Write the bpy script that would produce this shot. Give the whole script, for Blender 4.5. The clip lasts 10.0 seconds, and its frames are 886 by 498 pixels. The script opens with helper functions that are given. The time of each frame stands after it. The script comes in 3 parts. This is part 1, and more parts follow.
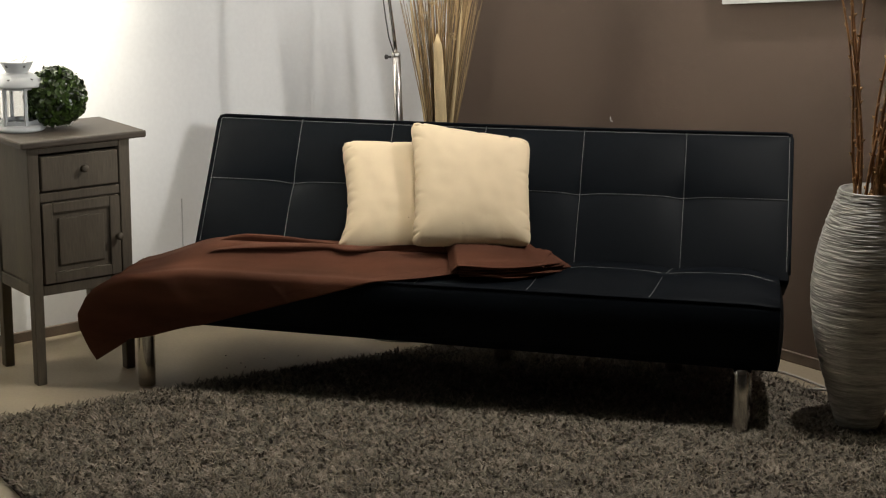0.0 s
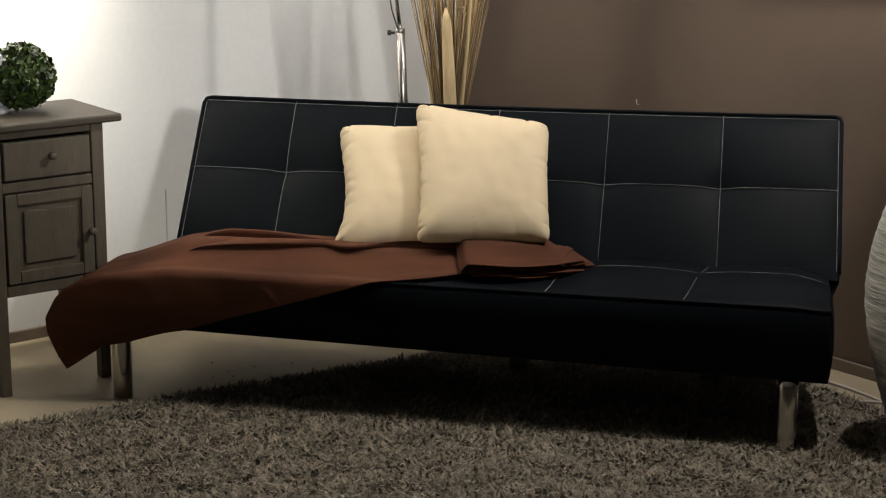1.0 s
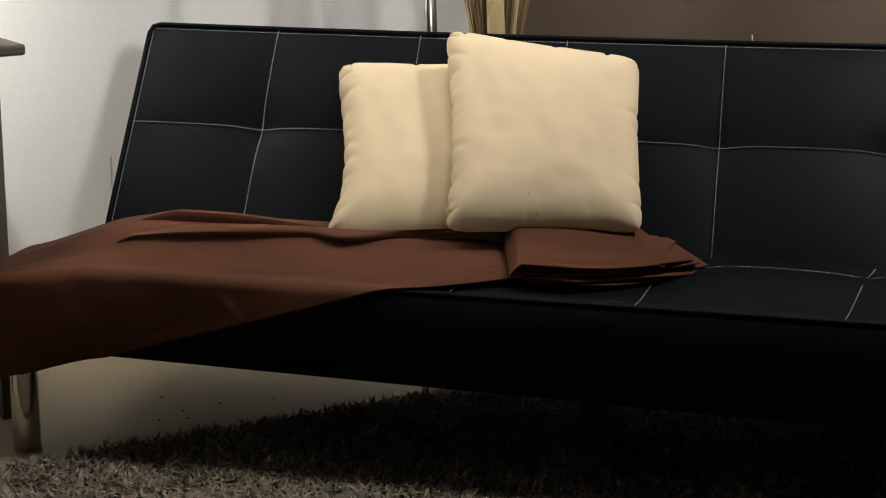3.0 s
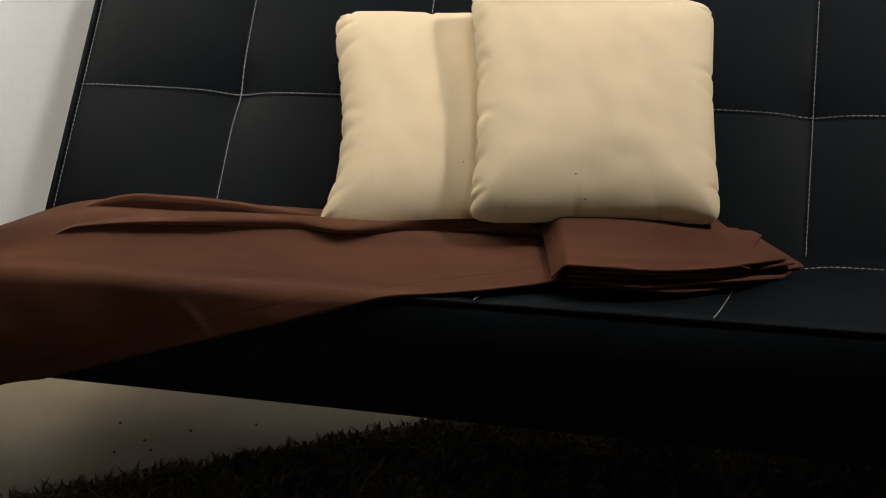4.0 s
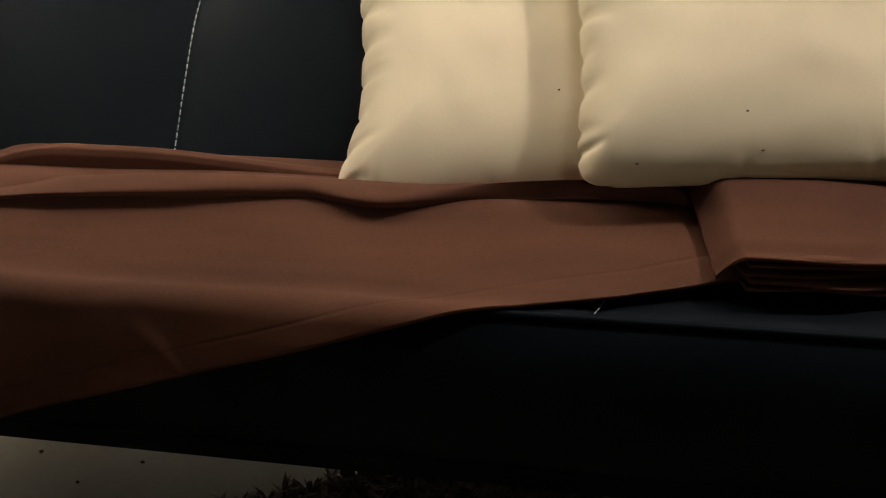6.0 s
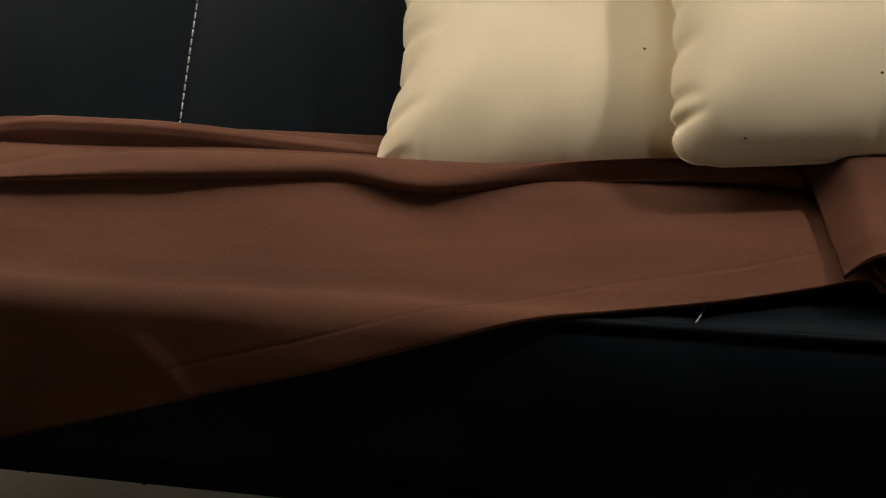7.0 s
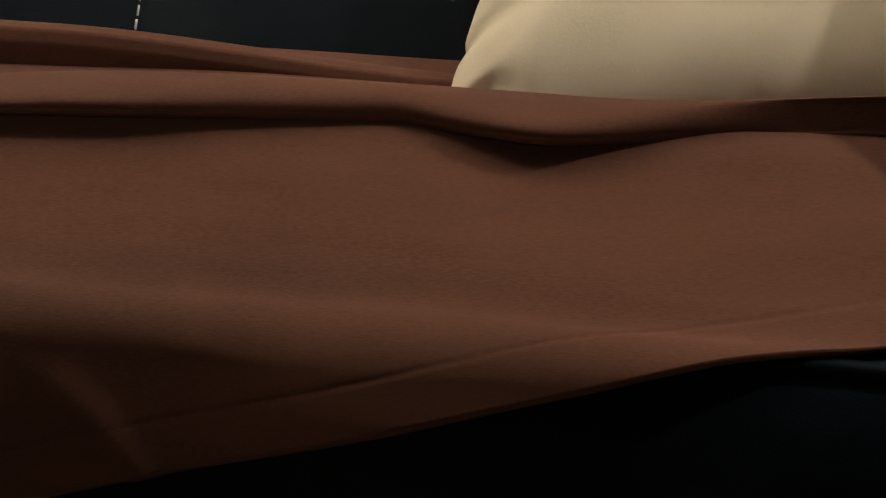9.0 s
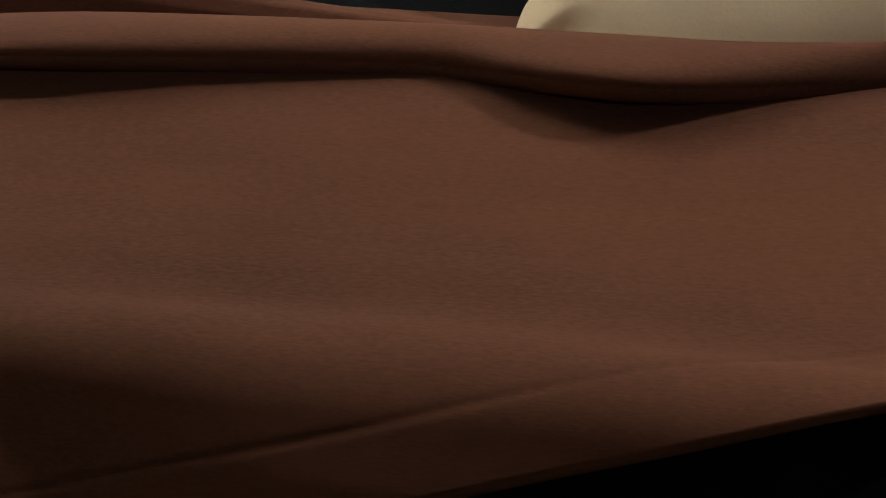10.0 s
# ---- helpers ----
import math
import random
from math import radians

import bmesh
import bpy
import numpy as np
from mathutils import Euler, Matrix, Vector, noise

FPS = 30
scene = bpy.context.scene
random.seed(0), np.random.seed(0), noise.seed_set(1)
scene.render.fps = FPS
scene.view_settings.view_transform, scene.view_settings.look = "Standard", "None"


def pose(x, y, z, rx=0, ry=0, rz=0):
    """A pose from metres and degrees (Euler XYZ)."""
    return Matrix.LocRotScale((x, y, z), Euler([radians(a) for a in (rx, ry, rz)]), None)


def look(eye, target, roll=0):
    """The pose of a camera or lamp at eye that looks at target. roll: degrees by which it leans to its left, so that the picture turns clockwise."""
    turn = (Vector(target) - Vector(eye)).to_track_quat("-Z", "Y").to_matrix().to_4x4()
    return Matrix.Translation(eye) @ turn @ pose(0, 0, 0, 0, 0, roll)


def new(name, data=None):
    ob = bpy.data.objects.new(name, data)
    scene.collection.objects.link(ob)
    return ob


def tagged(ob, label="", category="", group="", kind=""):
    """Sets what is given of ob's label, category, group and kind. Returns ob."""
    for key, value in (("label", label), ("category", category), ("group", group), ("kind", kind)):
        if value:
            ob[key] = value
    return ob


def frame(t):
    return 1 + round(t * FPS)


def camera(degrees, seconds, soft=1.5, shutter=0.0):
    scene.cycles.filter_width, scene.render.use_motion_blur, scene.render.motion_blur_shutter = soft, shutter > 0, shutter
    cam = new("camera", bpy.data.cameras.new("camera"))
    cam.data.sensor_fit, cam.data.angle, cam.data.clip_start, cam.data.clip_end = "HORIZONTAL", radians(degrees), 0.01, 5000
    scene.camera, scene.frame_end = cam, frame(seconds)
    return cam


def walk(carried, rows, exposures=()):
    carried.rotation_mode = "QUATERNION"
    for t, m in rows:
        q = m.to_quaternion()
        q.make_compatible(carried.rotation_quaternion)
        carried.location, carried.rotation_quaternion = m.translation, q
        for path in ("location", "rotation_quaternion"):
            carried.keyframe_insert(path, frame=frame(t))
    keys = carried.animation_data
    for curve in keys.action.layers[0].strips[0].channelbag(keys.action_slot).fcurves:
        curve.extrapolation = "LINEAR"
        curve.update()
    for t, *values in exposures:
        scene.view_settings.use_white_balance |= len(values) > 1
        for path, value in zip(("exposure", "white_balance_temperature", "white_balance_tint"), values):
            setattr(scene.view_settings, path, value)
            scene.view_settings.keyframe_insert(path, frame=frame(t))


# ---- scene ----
cam = camera(28.0, 10.0, soft=1.15)
# seconds, eye x, y, z, yaw, pitch, lean
PATH = [
    (0.0, 0.713, -4.880, 1.686, 9.06, -13.58, -0.43),
    (0.5, 0.679, -4.654, 1.637, 9.17, -13.70, -0.39),
    (1.0, 0.642, -4.345, 1.568, 9.48, -13.84, -0.30),
    (1.5, 0.599, -4.017, 1.492, 9.87, -13.96, -0.27),
    (2.0, 0.540, -3.631, 1.401, 10.24, -14.11, -0.22),
    (2.5, 0.481, -3.264, 1.314, 10.67, -14.27, -0.15),
    (4.0, 0.281, -2.261, 1.073, 11.58, -14.91, -0.17),
    (4.5, 0.197, -1.999, 1.028, 11.32, -15.66, -0.11),
    (5.0, 0.098, -1.781, 1.012, 10.35, -17.14, -0.05),
    (6.5, -0.119, -1.262, 0.933, 7.90, -20.96, 0.37),
    (7.0, -0.153, -1.143, 0.888, 8.29, -21.13, 0.48),
    (7.5, -0.196, -1.030, 0.862, 8.10, -22.04, 0.52),
    (8.0, -0.245, -0.910, 0.807, 7.46, -22.01, 0.03),
    (8.5, -0.291, -0.792, 0.755, 6.76, -21.86, -0.67),
    (9.0, -0.313, -0.663, 0.689, 6.82, -21.11, -1.33),
    (9.5, -0.312, -0.536, 0.619, 8.64, -19.50, -1.02),
    (10.0, -0.304, -0.441, 0.562, 11.42, -17.23, -0.53),
]
walk(cam, [(t, pose(x, y, z, 90 + pitch, lean, yaw)) for t, x, y, z, yaw, pitch, lean in PATH],
     exposures=[(0, 0.05), (2.5, 0.02), (4, 0.0), (5, 0.06), (6.5, 0.10), (7.5, 0.08), (10, 0.0)])

# ---- light ----
world = bpy.data.worlds.new("world")
scene.world = world
world.use_nodes = True
world.node_tree.nodes["Background"].inputs["Color"].default_value = (0.9, 0.95, 1.0, 1)
world.node_tree.nodes["Background"].inputs["Strength"].default_value = 0.012


def lamp(name, kind, eye, target, watts, size, colour):
    data = bpy.data.lights.new(name, kind)
    data.energy, data.color = watts, colour
    if kind == "AREA":
        data.shape, data.size = "DISK", size
    else:
        data.shadow_soft_size = size
    ob = new(name, data)
    ob.matrix_world = look(eye, target)
    return ob


KEY = lamp("studio_light", "AREA", (1.16, 0.10, 2.34), (-0.2, 0.3, 0.4), 27.5, 0.10, (1.0, 0.955, 0.89))
LOW = lamp("stand_light", "SPOT", (1.60, -3.90, 1.95), (-1.02, 1.05, 1.42), 370, 0.15, (1.0, 0.985, 0.96))
LOW.data.spot_size, LOW.data.spot_blend = radians(29), 0.7
LEFT = lamp("stand_light", "SPOT", (-0.25, -3.5, 1.75), (0.46, 1.05, 1.74), 205, 0.06, (1.0, 0.95, 0.87))
LEFT.data.spot_size, LEFT.data.spot_blend = radians(31), 0.5
SIDE = lamp("ceiling_light", "AREA", (-1.05, 0.05, 2.50), (0.2, 0.3, 0.3), 4.5, 0.2, (1.0, 0.93, 0.82))
OVER = lamp("ceiling_panel", "AREA", (0.0, 0.42, 2.55), (0.0, 0.44, 0.0), 5, 0.5, (1.0, 0.96, 0.90))
SPOT = lamp("wall_spotlight", "SPOT", (-1.22, 0.02, 2.46), (-1.76, 0.46, 1.70), 880, 0.04, (1.0, 0.93, 0.79))
SPOT.data.spot_size, SPOT.data.spot_blend = radians(72), 0.9


# ---- materials ----
def material(name, colour, rough=0.6, metal=0.0, vary=0.12, scale=6.0, fine=180.0, bump=0.15, bump_scale=None, sheen=0.0, stretch=None, spec=0.5, random_amount=0.0, dark=None):
    m = bpy.data.materials.new(name)
    m.use_nodes = True
    nt = m.node_tree
    b = nt.nodes["Principled BSDF"]
    b.inputs["Roughness"].default_value, b.inputs["Metallic"].default_value = rough, metal
    b.inputs["Specular IOR Level"].default_value = spec
    if sheen:
        b.inputs["Sheen Weight"].default_value, b.inputs["Sheen Roughness"].default_value = sheen, 0.5
    tc = nt.nodes.new("ShaderNodeTexCoord")
    mp = nt.nodes.new("ShaderNodeMapping")
    nt.links.new(tc.outputs["Object"], mp.inputs["Vector"])
    if stretch:
        mp.inputs["Scale"].default_value = stretch
    big, small = nt.nodes.new("ShaderNodeTexNoise"), nt.nodes.new("ShaderNodeTexNoise")
    big.inputs["Scale"].default_value, big.inputs["Detail"].default_value = scale, 5
    small.inputs["Scale"].default_value, small.inputs["Detail"].default_value = fine, 3
    for n in (big, small):
        nt.links.new(mp.outputs["Vector"], n.inputs["Vector"])
    ramp = nt.nodes.new("ShaderNodeValToRGB")
    lo = dark or [c * (1 - 2.2 * vary) for c in colour]
    hi = [min(1, c * (1 + 1.4 * vary)) for c in colour]
    ramp.color_ramp.elements[0].position, ramp.color_ramp.elements[0].color = 0.3, (*lo, 1)
    ramp.color_ramp.elements[1].position, ramp.color_ramp.elements[1].color = 0.7, (*hi, 1)
    mix = nt.nodes.new("ShaderNodeMath")
    mix.operation, mix.inputs[1].default_value = "MULTIPLY_ADD", 0.35
    nt.links.new(small.outputs["Fac"], mix.inputs[0])
    half = nt.nodes.new("ShaderNodeMath")
    half.operation, half.inputs[1].default_value = "MULTIPLY", 0.65
    nt.links.new(big.outputs["Fac"], half.inputs[0])
    nt.links.new(half.outputs[0], mix.inputs[2])
    nt.links.new(mix.outputs[0], ramp.inputs["Fac"])
    last = ramp.outputs["Color"]
    if random_amount:
        info = nt.nodes.new("ShaderNodeNewGeometry")
        hsv = nt.nodes.new("ShaderNodeHueSaturation")
        mr = nt.nodes.new("ShaderNodeMapRange")
        mr.inputs["To Min"].default_value, mr.inputs["To Max"].default_value = 1 - random_amount, 1 + random_amount
        nt.links.new(info.outputs["Random Per Island"], mr.inputs["Value"])
        nt.links.new(mr.outputs["Result"], hsv.inputs["Value"])
        nt.links.new(last, hsv.inputs["Color"])
        last = hsv.outputs["Color"]
    nt.links.new(last, b.inputs["Base Color"])
    rr = nt.nodes.new("ShaderNodeMapRange")
    rr.inputs["To Min"].default_value, rr.inputs["To Max"].default_value = max(0.02, rough - 0.08), min(1, rough + 0.08)
    nt.links.new(big.outputs["Fac"], rr.inputs["Value"])
    nt.links.new(rr.outputs["Result"], b.inputs["Roughness"])
    if bump:
        bp = nt.nodes.new("ShaderNodeBump")
        bp.inputs["Strength"].default_value, bp.inputs["Distance"].default_value = bump, 0.004
        src = small
        if bump_scale:
            src = nt.nodes.new("ShaderNodeTexNoise")
            src.inputs["Scale"].default_value, src.inputs["Detail"].default_value = bump_scale, 6
            nt.links.new(mp.outputs["Vector"], src.inputs["Vector"])
        nt.links.new(src.outputs["Fac"], bp.inputs["Height"])
        nt.links.new(bp.outputs["Normal"], b.inputs["Normal"])
    return m


LEATHER = material("black_leather", (0.0040, 0.0055, 0.0076), 0.50, vary=0.10, scale=3, fine=900, bump=0.10, spec=0.055)
THREAD = material("pale_thread", (0.42, 0.42, 0.40), 0.8, vary=0.1, scale=200, bump=0)
CHROME = material("chrome", (0.62, 0.60, 0.57), 0.16, 1.0, vary=0.03, scale=20, fine=300, bump=0.01)
STEEL = material("brushed_steel", (0.42, 0.40, 0.38), 0.3, 1.0, vary=0.05, fine=500, bump=0.02)
CREAM = material("cream_cloth", (0.71, 0.582, 0.395), 0.9, vary=0.035, scale=7, fine=700, bump=0.04, sheen=0.04, spec=0.25)
BLANKET = material("brown_cloth", (0.107, 0.0420, 0.0246), 0.95, vary=0.20, scale=8, fine=900, bump=0.045, spec=0.15, stretch=(0.35, 1.6, 1.6))
WHITEWALL = material("white_plaster", (0.77, 0.775, 0.765), 0.85, vary=0.03, scale=2.2, fine=60, bump=0.20, bump_scale=26)
BROWNWALL = material("brown_paint", (0.118, 0.080, 0.058), 0.75, vary=0.05, scale=1.6, fine=240, bump=0.14, bump_scale=150)
# Walls out of view; the dark grey keeps bounced fill low.
FARWALL = material("low_bounce_wall", (0.13, 0.13, 0.13), 0.85, vary=0.05, scale=2, fine=60, bump=0.2)
# Unseen ceiling, greyed so that it returns less light.
CEILING = material("low_bounce_ceiling", (0.32, 0.32, 0.32), 0.9, vary=0.03, bump=0.05)
FLOOR = material("pale_floor", (0.350, 0.285, 0.195), 0.55, vary=0.08, scale=4, fine=90, bump=0.06)
SKIRT = material("wood_skirting", (0.16, 0.12, 0.09), 0.6, vary=0.15, scale=8, bump=0.05)
RUG = material("shaggy_yarn", (0.220, 0.188, 0.145), 0.95, vary=0.16, scale=13, fine=90, bump=0, random_amount=0.55)
RUGBASE = material("rug_backing", (0.11, 0.09, 0.075), 1.0, vary=0.2, fine=120, bump=0.3)
CABINET = material("greyed_wood", (0.122, 0.101, 0.073), 0.7, vary=0.16, scale=5, fine=60, bump=0.12, stretch=(3, 3, 0.4))
CABTOP = material("greyed_wood_top", (0.078, 0.062, 0.046), 0.6, vary=0.16, scale=5, fine=60, bump=0.12, stretch=(0.5, 3, 3))
WHITEMETAL = material("white_enamel", (0.50, 0.52, 0.525), 0.4, vary=0.03, fine=40, bump=0.03)
LEAF = material("box_leaf", (0.036, 0.062, 0.012), 0.32, vary=0.25, scale=30, fine=200, bump=0.05, random_amount=0.85)
TWIG = material("dark_twig", (0.03, 0.04, 0.015), 0.9, vary=0.2, bump=0)
STRAW = material("dry_straw", (0.28, 0.188, 0.088), 0.75, vary=0.22, scale=14, fine=200, bump=0.1, stretch=(4, 4, 0.5), random_amount=0.72)
LEAFDRY = material("dry_leaf", (0.58, 0.44, 0.24), 0.7, vary=0.12, scale=10, fine=120, bump=0.2, stretch=(8, 8, 0.3))
BRANCH = material("willow_bark", (0.34, 0.165, 0.06), 0.65, vary=0.2, scale=20, fine=200, bump=0.1, random_amount=0.3)
BUD = material("willow_bud", (0.42, 0.235, 0.095), 0.7, vary=0.2, bump=0, random_amount=0.3)
VASE = material("ribbed_grey_ceramic", (0.42, 0.41, 0.38), 0.46, vary=0.34, scale=9, fine=60, bump=0.25, stretch=(0.6, 0.6, 9), spec=0.5)
DARKPOT = material("dark_pot", (0.05, 0.045, 0.04), 0.5, vary=0.1)
FRAMEWHITE = material("white_frame", (0.62, 0.62, 0.60), 0.5, vary=0.03, bump=0.02)
CANVAS = material("pale_canvas", (0.5, 0.48, 0.45), 0.8, vary=0.08, bump=0.1)
CABLE = material("white_cable", (0.5, 0.47, 0.42), 0.5, vary=0.04, bump=0)
JOINT = material("dark_joint", (0.55, 0.55, 0.54), 0.9, bump=0)
SPECK = material("dark_fleck", (0.10, 0.065, 0.04), 0.9, bump=0)
GLASS = bpy.data.materials.new("clear_glass")
GLASS.use_nodes = True
gb = GLASS.node_tree.nodes["Principled BSDF"]
gb.inputs["Transmission Weight"].default_value, gb.inputs["Roughness"].default_value, gb.inputs["IOR"].default_value = 1.0, 0.02, 1.45


# ---- helpers ----
def by_object(m):
    """Takes a material's random tone from the object instead of the island."""
    nt = m.node_tree
    info = nt.nodes.new("ShaderNodeObjectInfo")
    for n in nt.nodes:
        if n.type == "MAP_RANGE" and n.inputs["Value"].is_linked and n.inputs["Value"].links[0].from_socket.name == "Random Per Island":
            nt.links.new(info.outputs["Random"], n.inputs["Value"])


by_object(STRAW)


def mesh_object(name, bm, mat, smooth=True):
    me = bpy.data.meshes.new(name)
    bmesh.ops.recalc_face_normals(bm, faces=bm.faces)
    bm.to_mesh(me)
    bm.free()
    me.materials.append(mat)
    if smooth:
        me.polygons.foreach_set("use_smooth", [True] * len(me.polygons))
    return new(name, me)


def part(name, bm, mat, parent, label="", smooth=True):
    ob = mesh_object(name, bm, mat, smooth)
    ob.parent = parent
    if label:
        tagged(ob, label)
    return ob


def thing(name, label, category, group="", at=None):
    ob = new(name)
    ob.empty_display_size = 0.05
    if at is not None:
        ob.matrix_basis = at
    return tagged(ob, label, category, group)


def box(bm, lo, hi, bevel=0.0, m=None, seg=2):
    r = bmesh.ops.create_cube(bm, size=1.0)
    vs = r["verts"]
    for v in vs:
        v.co = Vector([lo[i] + (v.co[i] + 0.5) * (hi[i] - lo[i]) for i in range(3)])
    if bevel:
        es = list({e for v in vs for e in v.link_edges})
        g = bmesh.ops.bevel(bm, geom=es, offset=bevel, segments=seg, profile=0.5, affect="EDGES")
        vs = list({v for f in g["faces"] for v in f.verts} | {v for v in vs if v.is_valid})
    if m:
        bmesh.ops.transform(bm, matrix=m, verts=vs)
    return vs


def tube(bm, pts, radius, n=8, cap=True):
    """A round bar along points; radius may be one number or one per point."""
    pts = [Vector(p) for p in pts]
    rad = radius if isinstance(radius, (list, tuple)) else [radius] * len(pts)
    rings = []
    for i, p in enumerate(pts):
        d = (pts[min(i + 1, len(pts) - 1)] - pts[max(i - 1, 0)]).normalized()
        a = d.orthogonal().normalized() if i == 0 else (a - d * a.dot(d)).normalized()
        b = d.cross(a)
        rings.append([bm.verts.new(p + rad[i] * (math.cos(2 * math.pi * k / n) * a + math.sin(2 * math.pi * k / n) * b)) for k in range(n)])
    for r, s in zip(rings, rings[1:]):
        for k in range(n):
            bm.faces.new((r[k], r[(k + 1) % n], s[(k + 1) % n], s[k]))
    if cap:
        bm.faces.new(rings[0][::-1])
        bm.faces.new(rings[-1])


def lathe(bm, profile, n=32, centre=(0, 0), close=True):
    """Turns (radius, z) pairs round the upright axis."""
    rings = []
    for r, z in profile:
        rings.append([bm.verts.new((centre[0] + r * math.cos(2 * math.pi * k / n), centre[1] + r * math.sin(2 * math.pi * k / n), z)) for k in range(n)])
    for r, s in zip(rings, rings[1:]):
        for k in range(n):
            bm.faces.new((r[k], r[(k + 1) % n], s[(k + 1) % n], s[k]))
    if close:
        bm.faces.new(rings[0][::-1])
        bm.faces.new(rings[-1])


def sheet(bm, fn, us, vs):
    """A grid of faces over fn(u, v)."""
    g = [[bm.verts.new(fn(u, v)) for v in vs] for u in us]
    for i in range(len(us) - 1):
        for j in range(len(vs) - 1):
            bm.faces.new((g[i][j], g[i + 1][j], g[i + 1][j + 1], g[i][j + 1]))
    return g


def span(a, b, n):
    return [a + (b - a) * i / (n - 1) for i in range(n)]


def lerp_table(x, table):
    if x <= table[0][0]:
        return table[0][1]
    for (a, p), (b, q) in zip(table, table[1:]):
        if x <= b:
            return p + (q - p) * (x - a) / (b - a)
    return table[-1][1]


def smooth01(t):
    t = max(0.0, min(1.0, t))
    return t * t * (3 - 2 * t)


# ---- room ----
S = 2 ** -0.5
KX, KY, SIDE_LEN, HIGH = -0.34, 1.85, 6.6, 2.6
# room frame: local x along the brown wall, local y back from the white wall's run
ROOM = Matrix.Translation((KX, KY, 0)) @ pose(0, 0, 0, 0, 0, -41)


def slab(name, lo, hi, mat, label, category="wall"):
    bm = bmesh.new()
    box(bm, lo, hi)
    ob = mesh_object(name, bm, mat, False)
    ob.matrix_world = ROOM
    return tagged(ob, label, category, kind="structure")


N_ = SIDE_LEN
slab("wall_brown", (0, 0, 0), (N_ + 0.15, 0.15, HIGH), BROWNWALL, "matt dark brown painted wall behind the sofa")
slab("wall_white", (-0.15, -N_, 0), (0, 0.15, HIGH), WHITEWALL, "rough white plastered wall with scuffs")
slab("wall_front", (-0.15, -N_ - 0.15, 0), (N_ + 0.15, -N_, HIGH), FARWALL, "plain unseen wall, dark grey to cut bounced light")
slab("wall_side", (N_, -N_, 0), (N_ + 0.15, 0, HIGH), FARWALL, "plain unseen wall, dark grey to cut bounced light")
slab("floor", (-0.15, -N_ - 0.15, -0.1), (N_ + 0.15, 0.15, 0), FLOOR, "pale beige smooth floor with small dark specks", "floor")
slab("ceiling", (-0.15, -N_ - 0.15, HIGH), (N_ + 0.15, 0.15, HIGH + 0.1), CEILING, "plain unseen ceiling, greyed to cut bounced light", "ceiling")


def skirting(name, a, b):
    bm = bmesh.new()
    box(bm, a, b, 0.003)
    ob = mesh_object(name, bm, SKIRT, False)
    ob.matrix_world = ROOM
    tagged(ob, "low brown wooden skirting board along the wall", "skirting", kind="structure")


skirting("baseboard", (0.003, -N_, 0), (0.016, -0.02, 0.035))
skirting("baseboard", (0.02, -0.016, 0), (N_, -0.003, 0.035))

bm = bmesh.new()
box(bm, (0.0005, -1.20, 0.036), (0.0022, -1.1968, 0.40))
seam = mesh_object("trim", bm, JOINT, False)
seam.matrix_world = ROOM
tagged(seam, "thin dark vertical joint in the white plaster", "joint", kind="structure")

# ---- sofa ----
BACK_X = [-0.865, -0.596, -0.303, -0.010, 0.296, 0.609, 0.930]
SEAT_X = [-1.035, -0.79, -0.48, -0.149, 0.179, 0.531, 0.900]


def front_y(x):
    return -0.008 + (0.9 - x) * 0.045


def cell(x, seams):
    for a, b in zip(seams, seams[1:]):
        if x <= b:
            return (x - a) / (b - a)
    return 1.0


def puff(c, sharp=0.55):
    return max(0.0, 1 - abs(2 * c - 1) ** 2.2) ** sharp


def seam_samples(seams, n):
    out = []
    for a, b in zip(seams, seams[1:]):
        out += [a + (b - a) * (0.5 - 0.5 * math.cos(math.pi * i / n)) for i in range(n)]
    return out + [seams[-1]]


sofa = thing("sofa_bed", "black faux-leather sofa bed with pale stitched squares and chrome legs", "sofa")
BY, BZ, LEAN_Y, LEAN_Z = 0.240, 0.382, 0.627, 0.779   # foot of the backrest and its slope
BACK_LEN = 0.492
BACK_ROWS = [0.0, 0.262, BACK_LEN]


def back_point(x, v, out):
    sag = 0.006 * (1 - ((x - 0.03) / 0.9) ** 2) * (v / BACK_LEN)
    return Vector((x, BY + LEAN_Y * (v - sag) - LEAN_Z * out, BZ + LEAN_Z * (v - sag) + LEAN_Y * out))


def back_out(x, v):
    cu, cv = cell(x, BACK_X), cell(v, BACK_ROWS)
    h = 0.004 + 0.0080 * puff(cu, 0.8) * puff(cv, 0.8)
    ex = min(x - BACK_X[0], BACK_X[-1] - x, BACK_LEN - v)
    h *= smooth01(ex / 0.035) * 0.8 + 0.2
    d = min((x - s) ** 2 for s in BACK_X[1:-1]) + (v - BACK_ROWS[1]) ** 2
    return h - 0.010 * math.exp(-d / 0.0011) - 0.006 * math.exp(-d / 0.0060)


bm = bmesh.new()
xs, vs = seam_samples(BACK_X, 12), seam_samples(BACK_ROWS, 12)
g = sheet(bm, lambda x, v: back_point(x, v, back_out(x, v)), xs, vs)
TH = 0.10
h = sheet(bm, lambda x, v: back_point(x + (0.03 - x) * 0.012, v * 0.985, -TH), xs, vs)
loop = [(i, 0) for i in range(len(xs))] + [(len(xs) - 1, j) for j in range(1, len(vs))] + [(i, len(vs) - 1) for i in range(len(xs) - 2, -1, -1)] + [(0, j) for j in range(len(vs) - 2, 0, -1)]
for (i, j), (k, l) in zip(loop, loop[1:] + loop[:1]):
    bm.faces.new((g[i][j], g[k][l], h[k][l], h[i][j]))
part("backrest", bm, LEATHER, sofa, "black padded backrest stitched into squares")


